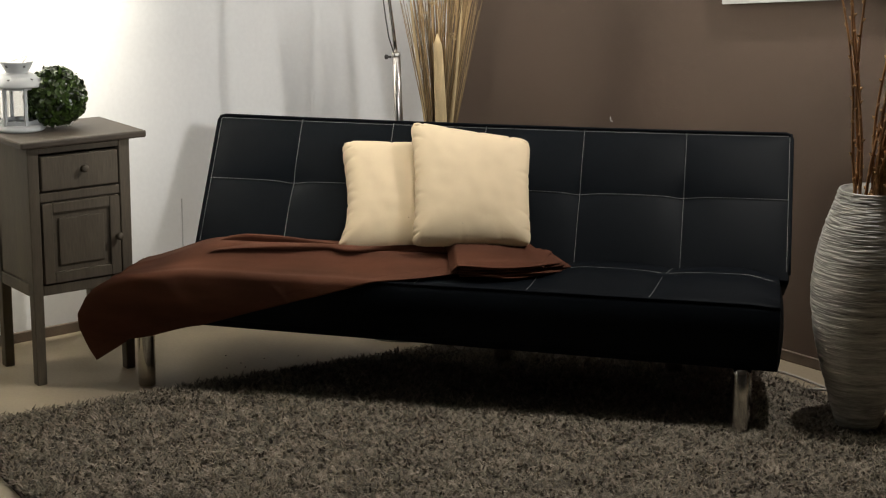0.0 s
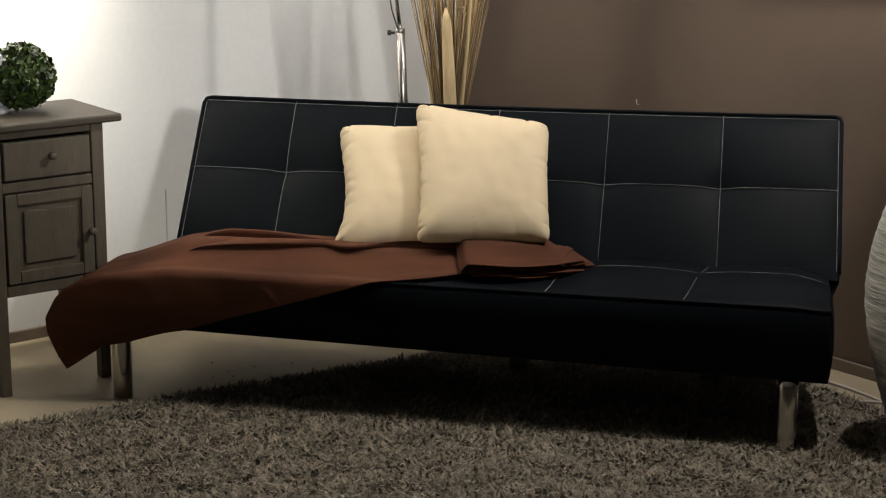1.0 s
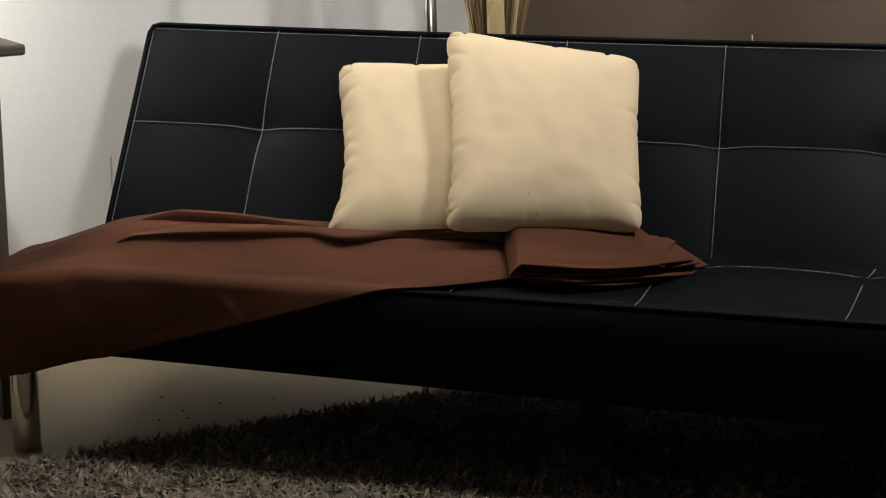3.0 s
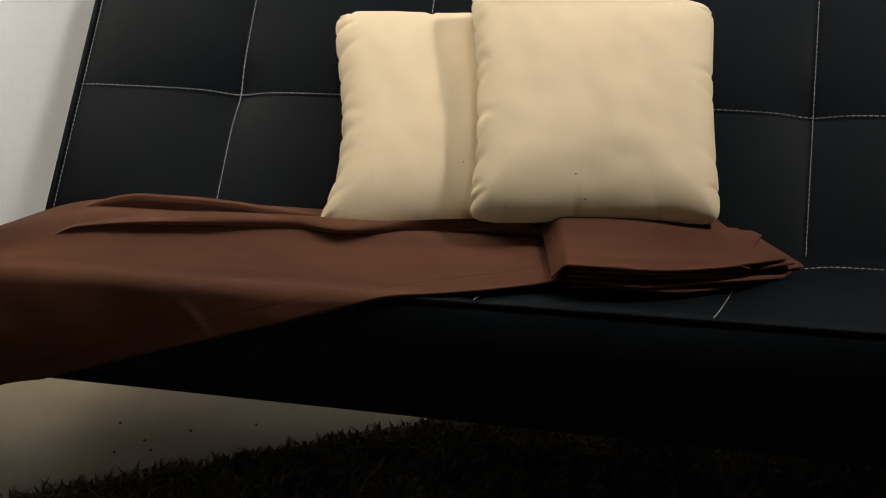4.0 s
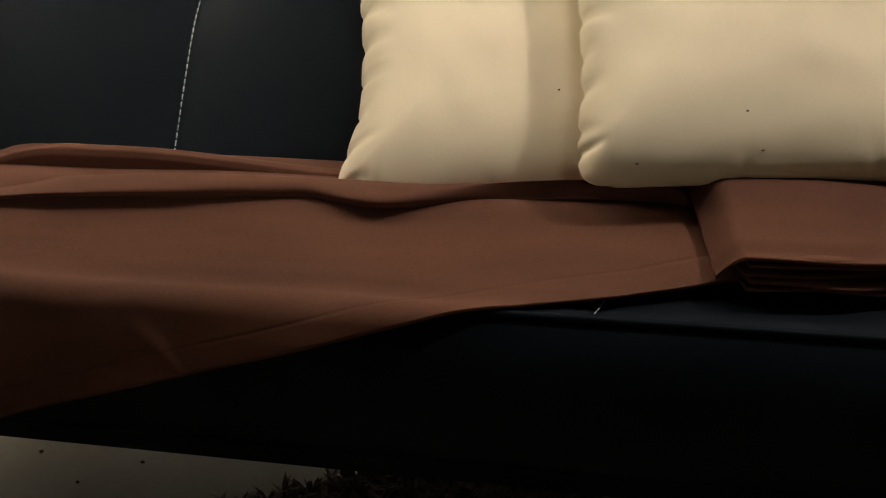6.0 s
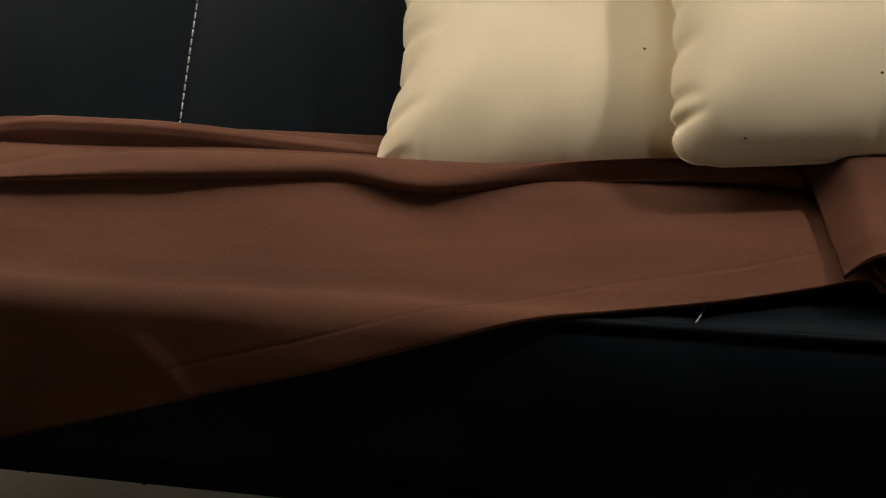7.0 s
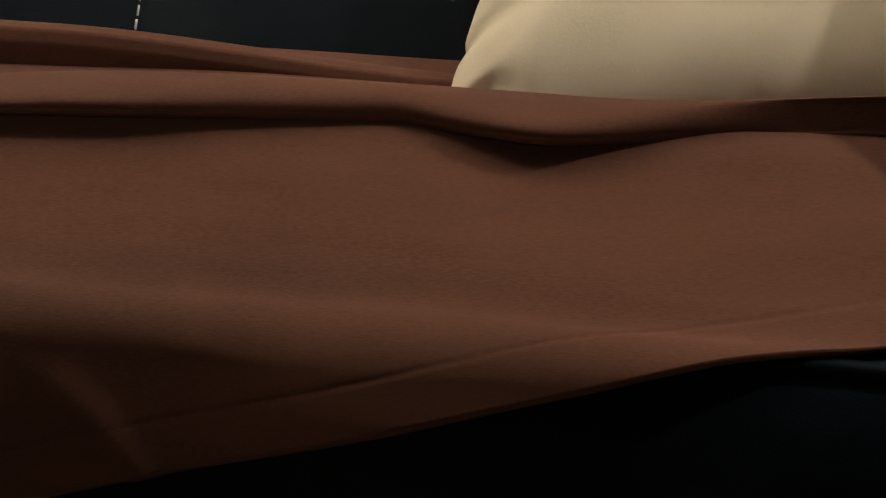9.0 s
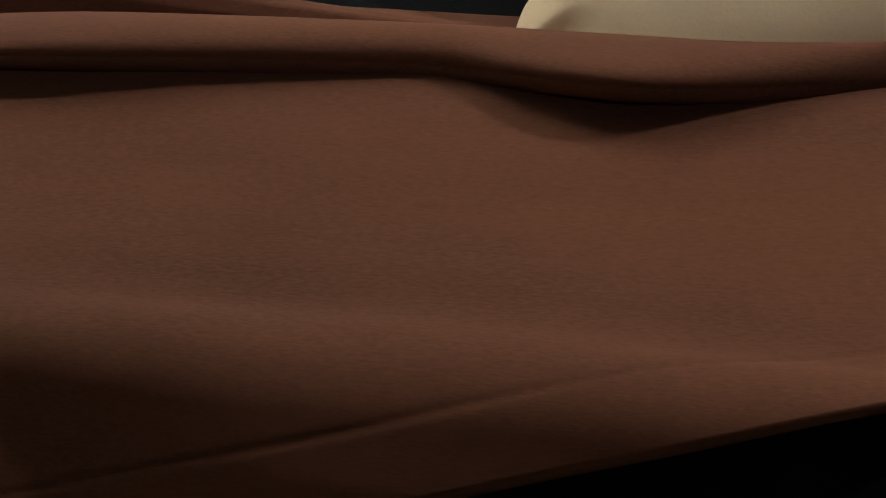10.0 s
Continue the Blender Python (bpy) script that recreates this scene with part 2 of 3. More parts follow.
def stitched(name, fn, length, parent, step=0.0085, gap=0.30, r=0.0008):
    """A row of short raised stitches along fn(0..1)."""
    bm = bmesh.new()
    n = int(length / step)
    for i in range(n):
        a, b = fn(i / n), fn((i + 1 - gap) / n)
        tube(bm, [a, b], r, 4)
    return part(name, bm, THREAD, parent)


for s in BACK_X[1:-1]:
    stitched("stitching", lambda t, s=s: back_point(s + 0.003, 0.02 + t * (BACK_LEN - 0.022), back_out(s, 0.02 + t * (BACK_LEN - 0.022)) + 0.0030), 0.46, sofa)
stitched("stitching", lambda t: back_point(BACK_X[0] + 0.006 + t * 1.785, BACK_ROWS[1] + 0.003, back_out(BACK_X[0] + 0.006 + t * 1.785, BACK_ROWS[1]) + 0.0030), 1.78, sofa)
stitched("stitching", lambda t: back_point(BACK_X[0] + 0.01 + t * 1.775, BACK_LEN - 0.010, back_out(BACK_X[0] + 0.01 + t * 1.775, BACK_LEN - 0.010) + 0.0016), 1.78, sofa, step=0.007)
for e in (0.008, 1.787):
    stitched("stitching", lambda t, e=e: back_point(BACK_X[0] + e, 0.03 + t * 0.45, back_out(BACK_X[0] + e, 0.03 + t * 0.45) + 0.0016), 0.46, sofa)
bm = bmesh.new()
rim = [(BACK_X[0], 0.02)] + [(BACK_X[0], v) for v in span(0.06, BACK_LEN - 0.02, 8)] + [(BACK_X[0] + 0.006, BACK_LEN - 0.005)]
rim += [(x, BACK_LEN) for x in span(BACK_X[0] + 0.02, BACK_X[-1] - 0.02, 40)] + [(BACK_X[-1] - 0.006, BACK_LEN - 0.005)]
rim += [(BACK_X[-1], v) for v in span(BACK_LEN - 0.02, 0.02, 9)]
tube(bm, [back_point(x, v, 0.003) for x, v in rim], 0.0048, 8)
part("piping", bm, LEATHER, sofa, "black piped edge of the backrest")

# seat: quilted top, rounded front, flat underside
SEAT_D = 0.30


def seat_top(x, v):
    """v: 0 at the front edge, 1 at the back."""
    cu, cv = cell(x - 0.07 * v, SEAT_X), cell(v, [0, 0.58, 1.0])
    z = 0.372 + 0.030 * smooth01(v / 0.58) - 0.004 * v - 0.035 * smooth01((-0.66 - x) / 0.3) * v - 0.052 * smooth01((-0.76 - x) / 0.26)
    z += 0.010 * min(puff(cu, 0.4), puff(cv, 0.4)) * (1 if v < 0.58 else 0.6)
    z += 0.011 * puff(cu, 0.7) * smooth01(v / 0.35) * (1 - smooth01((v - 0.75) / 0.25)) * smooth01((x - 0.24) / 0.10)
    e = min(x - SEAT_X[0], SEAT_X[-1] - x)
    return z - 0.020 * (1 - smooth01(e / 0.10)) * (0.3 + 0.7 * v)


def seat_point(x, v):
    f = front_y(x)
    return Vector((x, f + (0.305 - f) * v, seat_top(x, v)))


def seat_low(x):
    return 0.179 + (0.9 - x) * 0.016


bm = bmesh.new()
xs = seam_samples(SEAT_X, 12)
vs = seam_samples([0, 0.58, 1.0], 10)
top = sheet(bm, seat_point, xs, vs)


def seat_front(x, w):
    """w: 0 at the piping, 1 at the lower edge."""
    bulge = 0.024 * math.sin(math.pi * min(1, w * 1.12)) ** 0.7 if w < 0.89 else 0.0
    z = seat_top(x, 0) + (seat_low(x) - seat_top(x, 0)) * w
    return Vector((x, front_y(x) - bulge + 0.008 * w, z))


ws = [0.0, 0.02, 0.06, 0.12, 0.2, 0.3, 0.4, 0.5, 0.6, 0.7, 0.78, 0.84, 0.87, 0.89, 0.91, 1.0]
fr = sheet(bm, seat_front, xs, ws)
for side, i in ((-1, 0), (1, len(xs) - 1)):
    x = xs[i]
    sheet(bm, lambda v, w: Vector((x + side * 0.016 * math.sin(math.pi * w) ** 0.7 * math.sin(math.pi * min(1, 0.05 + v)) ** 0.3, front_y(x) + (0.305 - front_y(x)) * v, seat_top(x, v) + (seat_low(x) - seat_top(x, v)) * w)), span(0, 1, 12), span(0, 1, 8))
sheet(bm, lambda x, v: Vector((x, front_y(x) + 0.008 + (0.305 - front_y(x)) * v, seat_low(x))), [xs[0], xs[-1]], [0, 1])
part("seat", bm, LEATHER, sofa, "black padded seat with a soft rounded front")
for s in SEAT_X[1:-1]:
    stitched("stitching", lambda t, s=s: seat_point(s + 0.002 + 0.07 * (0.01 + t * 0.93), 0.01 + t * 0.93) + Vector((0, 0, 0.0030)), 0.29, sofa)
stitched("stitching", lambda t: seat_point(SEAT_X[0] + 0.02 + t * 1.9, 0.585) + Vector((0, 0, 0.0012)), 1.9, sofa)
bm = bmesh.new()
tube(bm, [seat_point(x, 0) + Vector((0, -0.001, 0.001)) for x in span(SEAT_X[0], SEAT_X[-1], 70)], 0.0042, 8)
part("piping", bm, LEATHER, sofa, "black piped front edge of the seat")
# Hidden frame, run far back to keep light off the floor beneath.
bm = bmesh.new()
box(bm, (-0.96, 0.20, 0.182), (0.86, 0.62, 0.205), 0.006)
part("frame", bm, DARKPOT, sofa, "dark metal frame below the seat, extended unseen to shade the floor")
for x, y, splay in ((0.804, 0.004, 0.22), (-0.985, 0.105, 0.0), (0.06, 0.50, 0.0), (0.60, 0.50, 0.0)):
    bm = bmesh.new()
    lathe(bm, [(0.0245, 0.0), (0.0265, 0.003), (0.0265, 0.17), (0.026, 0.185)], 28, (x, y))
    for v in bm.verts:
        v.co.y -= splay * (0.185 - v.co.z)
    part("leg", bm, CHROME, sofa, "round chrome leg")

# ---- cushions ----


def cushion(name, bl, br, tr, tl, thick, label, seed, marks=(), flare=0.0):
    bl, br, tr, tl = map(Vector, (bl, br, tr, tl))
    nrm = (br - bl).cross(tl - bl).normalized()
    rnd = random.Random(seed)
    ph = [rnd.uniform(0, 6.28) for _ in range(8)]

    creases = []
    for edge in range(4):
        n = (11, 5, 4, 3)[edge]
        creases.append([((i + rnd.uniform(0.2, 0.8)) / n, rnd.uniform(0.008, 0.017), rnd.uniform(0.7, 1.2) * (1.7, 0.9, 0.9, 0.45)[edge], rnd.uniform(0.07, 0.17), rnd.uniform(-0.3, 0.3)) for i in range(n)])

    def place(u, v, side):
        # rounded corners, slightly hollow edges
        cu, cv = 2 * u - 1, 2 * v - 1
        big = max(abs(cu), abs(cv), 1e-6)
        r = (abs(cu) ** 13 + abs(cv) ** 13) ** (1 / 13)
        k = big / max(r, 1e-6)
        k = 1 - (1 - k) * big ** 2
        hu = 1 - 0.045 * (1 - cv * cv) * abs(cu) ** 3
        hv = 1 - 0.030 * (1 - cu * cu) * abs(cv) ** 3
        uu, vv = 0.5 + 0.5 * cu * k * hu, 0.5 + 0.5 * cv * k * hv
        uu += flare * smooth01(vv / 0.30) * (1 - smooth01((vv - 0.4) / 0.6)) * (1 - uu) ** 2
        p = (bl * (1 - uu) + br * uu) * (1 - vv) + (tl * (1 - uu) + tr * uu) * vv
        body = max(0.0, 1 - big ** 3.7) ** 0.5 * (1 - 0.22 * (abs(cu) * abs(cv)) ** 2.5)
        dent = 0.0
        for edge, (inn, along) in enumerate(((u, v), (1 - u, v), (1 - v, u), (v, u))):
            if inn < 0.32:
                for c, w, amp, reach, slant in creases[edge]:
                    if inn < reach:
                        dent += amp * math.exp(-((along - c - slant * inn) / w) ** 2) * (1 - inn / reach) ** 1.5
        p += ((bl + tr) * 0.5 - p) * 0.016 * min(1.4, dent) * big ** 8
        soft = 0.005 * noise.noise(Vector((u * 3 + seed, v * 3, side))) + 0.002 * noise.noise(Vector((u * 9 + seed, v * 9, side)))
        return p + nrm * side * (thick * body + soft * min(1, body * 2)) - nrm * side * 0.0060 * dent * min(1.0, body * 3 + 0.1)

    us = [0.5 - 0.5 * math.cos(math.pi * i / 96) for i in range(97)]
    bm = bmesh.new()
    f = sheet(bm, lambda u, v: place(u, v, 1), us, us)
    b = sheet(bm, lambda u, v: place(u, v, -1), us, us)
    bmesh.ops.remove_doubles(bm, verts=bm.verts, dist=0.0004)
    base = thing(name, label, "cushion", "cushions on the sofa")
    part("cover", bm, CREAM, base)
    bm = bmesh.new()
    ring = [(u, 0.0) for u in us[2:-2]] + [(1.0, v) for v in us[2:-2]] + [(u, 1.0) for u in us[-3:1:-1]] + [(0.0, v) for v in us[-3:1:-1]]
    pts = [place(u, v, 1) for u, v in ring]
    tube(bm, pts + pts[:1], 0.0008, 6, False)
    part("seam", bm, CREAM, base, "thin sewn edge")
    for u, v, size in marks:
        bm = bmesh.new()
        bmesh.ops.create_icosphere(bm, subdivisions=2, radius=1.0)
        c = place(u, v, 1)
        for w in bm.verts:
            w.co = c + Vector((w.co.x * size, 0, 0)) + (tl - bl).normalized() * w.co.y * size * 0.8 + nrm * (w.co.z * 0.0005)
        part("fleck", bm, SPECK, base, "small dark fleck on the cloth")
    return base


cushion("cushion", (-0.412, 0.178, 0.410), (-0.03, 0.198, 0.440), (-0.08, 0.470, 0.718), (-0.452, 0.466, 0.710), 0.055, "cream fabric cushion leaning on the backrest, partly covered by another", 3, ((0.59, 0.235, 0.0013),), 0.060)
cushion("cushion", (-0.172, 0.124, 0.464), (0.184, 0.138, 0.477), (0.148, 0.390, 0.748), (-0.225, 0.405, 0.791), 0.051, "large cream fabric cushion tilted in front of another cushion", 5, ((0.44, 0.14, 0.0014), (0.475, 0.055, 0.0018), (0.16, 0.03, 0.0016)), 0.02)

# ---- blanket ----
blanket = thing("blanket", "rust-brown fleece blanket draped over the seat, one end folded", "blanket")
HEM = [(-1.02, 0.206), (-0.95, 0.202), (-0.79, 0.174), (-0.56, 0.103), (-0.34, 0.036), (-0.27, 0.014), (-0.20, -0.004), (-0.12, -0.018), (-0.03, -0.040), (0.02, -0.045)]
EDGE_X = -1.02
LEFT_X = [(0.081, -1.134), (0.12, -1.157), (0.181, -1.184), (0.222, -1.188), (0.277, -1.160), (0.345, -1.095)]


def drape(q, t):
    """q runs along the sofa, t from the back of the seat to the hem."""
    x = max(q, EDGE_X)
    f = front_y(x)
    flat = 0.255 - f
    R = 0.022
    total = flat + lerp_table(q, HEM)
    d = t * total
    top_z = 0.386 + 0.056 * smooth01((min(d, flat) - flat) / -0.11)
    top_z -= 0.050 * smooth01((-0.72 - q) / 0.33) * smooth01((flat - d) / 0.10)
    top_z -= 0.030 * smooth01((-0.80 - q) / 0.26)
    fall = 0.0
    if d <= flat:
        p = Vector((x, 0.255 - d, top_z))
        if flat - d < 0.02:
            p.z -= 0.004 * (1 - (flat - d) / 0.02)
    else:
        a = (d - flat) / R
        if a < 1.57:
            p = Vector((x, f - R * math.sin(a), top_z - 0.004 - R * (1 - math.cos(a))))
            fall = a / 1.57
        else:
            w = d - flat - 1.57 * R
            p = Vector((x, f - R + 0.02 * w - 0.008 * math.sin(w * 14), top_z - 0.004 - R - w))
            fall = 1.0
    if q < EDGE_X:
        # free left end: bends down a little on top, hangs loose in front
        k = (EDGE_X - q) / 0.18
        run = max(0.0, d - flat) / (total - flat)
        z = 0.345 - 0.264 * run
        hang = Vector((lerp_table(z, LEFT_X), p.y + 0.010, z))
        over = Vector((-1.090, p.y, p.z - 0.022 - 0.25 * max(0.0, p.y - 0.10)))
        goal = over.lerp(hang, smooth01(fall))
        bend = k * k * (1 - smooth01(fall)) + k * smooth01(fall)
        p = Vector((p.x + (goal.x - p.x) * k, p.y + (goal.y - p.y) * k + 0.05 * max(0.0, k - 0.45) ** 2, p.z + (goal.z - p.z) * bend))
    # soft hang folds on the front, faint unevenness on top
    if fall > 0:
        w = fall * min(1.0, max(0.0, (0.40 - p.z) / 0.06))
        p.y -= w * (0.0022 * math.sin(q * 15 + 1.1) + 0.0014 * math.sin(q * 37 + p.z * 14) + 0.002)
        # one diagonal crease
        k = (q + 0.578) - (0.362 - p.z) * 0.93
        p.y -= 0.0028 * w * math.exp(-(k / 0.007) ** 2) * smooth01((0.358 - p.z) / 0.02)
        k = (q + 0.93) - (0.375 - p.z) * 0.9
        p.y -= 0.004 * w * math.exp(-(k / 0.045) ** 2)
    # sewn hem band
    rim = (1 - t) * total
    if rim < 0.030:
        lift = -0.0004 * math.exp(-((rim - 0.024) / 0.0016) ** 2)
        p += Vector((0, -lift * fall, lift * (1 - fall)))
    p.z += 0.0025 * noise.noise(Vector((q * 7, p.y * 16, 0.3))) * (1 - fall)
    return p


def thick_sheet(bm, fn, us, vs, th):
    top = sheet(bm, fn, us, vs)
    bm.normal_update()
    low = {}
    for r in top:
        for v in r:
            low[v] = bm.verts.new(v.co - Vector((0, -0.35, 1.0)).normalized() * th)
    n, m = len(top), len(top[0])
    for i in range(n - 1):
        for j in range(m - 1):
            bm.faces.new([low[v] for v in (top[i][j], top[i][j + 1], top[i + 1][j + 1], top[i + 1][j])])
    ring = [(i, 0) for i in range(n)] + [(n - 1, j) for j in range(1, m)] + [(i, m - 1) for i in range(n - 2, -1, -1)] + [(0, j) for j in range(m - 2, 0, -1)]
    for (a, b), (c, d) in zip(ring, ring[1:] + ring[:1]):
        bm.faces.new((top[a][b], top[c][d], low[top[c][d]], low[top[a][b]]))


bm = bmesh.new()
thick_sheet(bm, drape, span(-1.20, -1.0, 50) + span(-0.992, 0.02, 140), span(0, 0.86, 62) + span(0.866, 1.0, 46), 0.004)
part("sheet", bm, BLANKET, blanket, "hanging brown layer with a sewn hem")


# upper fold, lying over the sheet with a round front edge
NOSE = [(-0.96, 0.100), (-0.66, 0.109), (-0.60, 0.116), (-0.55, 0.118), (-0.505, 0.124), (-0.455, 0.128), (-0.42, 0.131), (-0.398, 0.119), (-0.373, 0.110), (-0.353, 0.106),
        (-0.325, 0.117), (-0.295, 0.129), (-0.265, 0.140), (-0.22, 0.144), (-0.15, 0.146), (-0.10, 0.140), (-0.06, 0.132), (0.0, 0.125)]


def fold_nose(x):
    return 0.009 + sum(lerp_table(x + d, NOSE) for d in (-0.008, 0.0, 0.008)) / 3


def upper_fold(x, t):
    rise = smooth01((x + 0.76) / 0.22)
    y0 = fold_nose(x) + 0.002 + 0.012 * (1 - rise)
    z0 = 0.4395 - 0.035 * smooth01((-0.76 - x) / 0.10) - 0.045 * smooth01((-0.80 - x) / 0.26) + 0.014 * smooth01((x + 0.34) / 0.2) - 0.045 * smooth01((-0.72 - x) / 0.33) + 0.002 * math.sin(x * 11)
    tuck = smooth01((x + 0.105) / 0.075)
    z0 -= 0.010 * tuck
    z0 -= 0.009 * (1 - smooth01((x + 0.80) / 0.14))
    H = 0.004 + 0.013 * rise * (1 - 0.7 * tuck)
    yt = 0.157 + 0.004 * math.sin(x * 7)
    if t < 0.4:
        a = math.pi * (t / 0.4)
        return Vector((x, yt - (yt - y0) * math.sin(a) ** 0.8, z0 - 0.004 + H * (0.5 - 0.5 * math.cos(a))))
    w = (t - 0.4) / 0.6
    return Vector((x, yt + w * 0.13, z0 - 0.004 + H - 0.042 * smooth01(w / 0.4) * rise + 0.012 * w * (1 - rise)))


bm = bmesh.new()
thick_sheet(bm, upper_fold, span(-0.82, -0.012, 112), span(0, 1, 44), 0.003)
part("upper_fold", bm, BLANKET, blanket, "loose brown fold with a rounded edge")


ROLL_Y = [(0, 0.212), (0.15, 0.203), (0.30, 0.197), (0.40, 0.194), (0.50, 0.196), (0.58, 0.204), (0.66, 0.217), (0.80, 0.250), (0.9, 0.266), (1.0, 0.272)]
ROLL_Z = [(0, 0.0), (0.15, 0.026), (0.30, 0.052), (0.40, 0.066), (0.50, 0.0735), (0.58, 0.0750), (0.66, 0.0715), (0.80, 0.054), (0.9, 0.036), (1.0, 0.0)]


def back_roll(x, t):
    k = 0.95 * smooth01((x + 0.92) / 0.24) * (1 - 0.30 * smooth01((x + 0.62) / 0.25))
    y = lerp_table(t, ROLL_Y) + 0.006 * math.sin(x * 9)
    return Vector((x, y + 0.02 * (1 - k), 0.392 + lerp_table(t, ROLL_Z) * k + 0.002 * math.sin(x * 14)))


bm = bmesh.new()
sheet(bm, back_roll, span(-0.92, -0.30, 70), span(0, 1, 41))
part("back_roll", bm, BLANKET, blanket, "brown rolled edge against the backrest")


# folded end: stacked layers whose front edge sweeps back to a corner
def end_front(x):
    return 0.060 + 1.7 * max(0.0, x - 0.04) ** 2


def folded_layer(i):
    z0, th = 0.3950 + i * 0.0076, 0.0072
    x0, x1 = -0.016 + 0.004 * math.sin(i * 2.3), 0.306 - (0.0, 0.004, 0.009, 0.022, 0.034)[i]

    def fn(u, a):
        # u along the sofa, a round the section
        ca, sa = math.cos(a), math.sin(a)
        back = 0.5 + 0.5 * math.copysign(abs(ca) ** 0.4, ca)
        xf = x0 + (x1 - x0) * u
        x = xf - back * (0.045 + 0.028 * u)
        y = end_front(xf) + 0.0035 * math.sin(u * 11 + i * 2.1) + 0.003 * math.sin(i * 4.1) + back * (0.125 - 0.050 * u)
        end = smooth01(min(u + 0.01, 1.01 - u) / 0.03) * 0.6 + 0.4
        wave = 0.0018 * math.sin(xf * 31 + i * 1.7) * smooth01(u / 0.2)
        return Vector((x, y, z0 + 0.022 * back + wave + th * 0.5 + th * 0.5 * end * math.copysign(abs(sa) ** 0.6, sa)))

    bm = bmesh.new()
    us = [0.0, 0.008, 0.02] + span(0.04, 0.96, 40) + [0.98, 0.992, 1.0]
    sheet(bm, fn, us, span(0, 2 * math.pi, 33))
    bmesh.ops.remove_doubles(bm, verts=bm.verts, dist=0.0002)
    bmesh.ops.holes_fill(bm, edges=[e for e in bm.edges if e.is_boundary], sides=0)
    part("folded_layer", bm, BLANKET, blanket)


for i in range(5):
    folded_layer(i)


def folded_cover(u, v):
    """u along the sofa, v from the back to the front edge."""
    x0 = -0.080 + 0.038 * v
    x1 = 0.236 - 0.012 * v
    x = x0 + (x1 - x0) * u
    past = smooth01((x - 0.15) / 0.05)
    y1 = end_front(x) - 0.006 + 0.012 * (1 - smooth01(u / 0.08))
    y0 = 0.172 + 0.045 * u
    y = y0 + (y1 - y0) * v
    up = smooth01((y - y1) / 0.080)
    z = 0.4380 + (0.042 - 0.026 * past) * up + 0.0015 * math.sin(x * 21 + v * 2)
    left, right, front = smooth01((u + 0.004) / 0.10) ** 0.6, smooth01((1 - u) / 0.05), smooth01((1 - v) / 0.14)
    z -= (0.020 + 0.004 * v) * (1 - left) + 0.006 * (1 - right) + 0.007 * (1 - front)
    return Vector((x, y, z))


bm = bmesh.new()
thick_sheet(bm, folded_cover, span(0, 0.13, 26) + span(0.14, 1, 50), span(0, 0.85, 20) + span(0.87, 1, 14), 0.004)
part("folded_cover", bm, BLANKET, blanket, "smooth brown top of the folded end")

# ---- rug ----
RU, RV = Vector((0.77, 0.638, 0)), Vector((0.638, -0.77, 0))
RL = Vector((-1.398, -0.380, 0))
RUG_LEN, RUG_WID = 2.35, 1.75
rug = thing("rug", "shaggy grey-beige long-pile rug on the pale floor", "rug")
bm = bmesh.new()
box(bm, (0, 0, 0.001), (RUG_LEN, RUG_WID, 0.008), 0.002)
bmesh.ops.transform(bm, matrix=Matrix(((RU.x, RV.x, 0, RL.x), (RU.y, RV.y, 0, RL.y), (0, 0, 1, 0), (0, 0, 0, 1))), verts=bm.verts)
part("backing", bm, RUGBASE, rug, smooth=False)


def pile():
    rng = np.random.default_rng(7)
    step = 0.0105
    nu, nv = int(RUG_LEN / step), int(RUG_WID / step)
    a, b = np.meshgrid(np.arange(nu), np.arange(nv), indexing="ij")
    a = (a.ravel() + rng.uniform(-0.1, 1.1, a.size)) * step
    b = (b.ravel() + rng.uniform(-0.1, 1.1, b.size)) * step
    px = RL.x + RU.x * a + RV.x * b
    py = RL.y + RU.y * a + RV.y * b
    keep = py > -1.35
    px, py = px[keep], py[keep]
    k = 3
    px, py = np.repeat(px, k), np.repeat(py, k)
    n = px.size
    clump = np.sin(px * 31 + np.sin(py * 23) * 2) + np.sin(py * 37 + np.sin(px * 19) * 2)
    ang = rng.uniform(0, 2 * np.pi, n)
    leanv = rng.uniform(0.45, 1.7, n)
    high = rng.uniform(0.013, 0.029, n) + 0.0028 * clump
    px = px + rng.normal(0, 0.003, n)
    py = py + rng.normal(0, 0.003, n)
    dx, dy = np.cos(ang), np.sin(ang)
    wx, wy = -dy, dx
    wid = rng.uniform(0.0020, 0.0036, n)
    verts = np.zeros((n, 5, 3))
    for j, (t, w) in enumerate(((0, 1), (0, -1), (0.55, 1), (0.55, -1), (1.0, 0))):
        bend = leanv * high * t * t
        verts[:, j, 0] = px + dx * bend + wx * wid * w
        verts[:, j, 1] = py + dy * bend + wy * wid * w
        verts[:, j, 2] = 0.006 + high * (t - 0.28 * leanv * t * t)
    base = (np.arange(n) * 5)[:, None]
    quads = base + np.array([0, 1, 3, 2])
    tris = base + np.array([2, 3, 4])
    me = bpy.data.meshes.new("pile")
    me.vertices.add(n * 5)
    me.vertices.foreach_set("co", verts.ravel())
    loops = np.concatenate([np.concatenate([quads, tris], axis=1).ravel()])
    me.loops.add(loops.size)
    me.loops.foreach_set("vertex_index", loops)
    starts = (np.arange(n) * 7)[:, None] + np.array([0, 4])
    me.polygons.add(n * 2)
    me.polygons.foreach_set("loop_start", starts.ravel())
    me.update(calc_edges=True)
    me.validate()
    me.materials.append(RUG)
    ob = new("pile", me)
    ob.parent = rug
    tagged(ob, "tangled grey-beige yarn strands", kind="stuff")


pile()

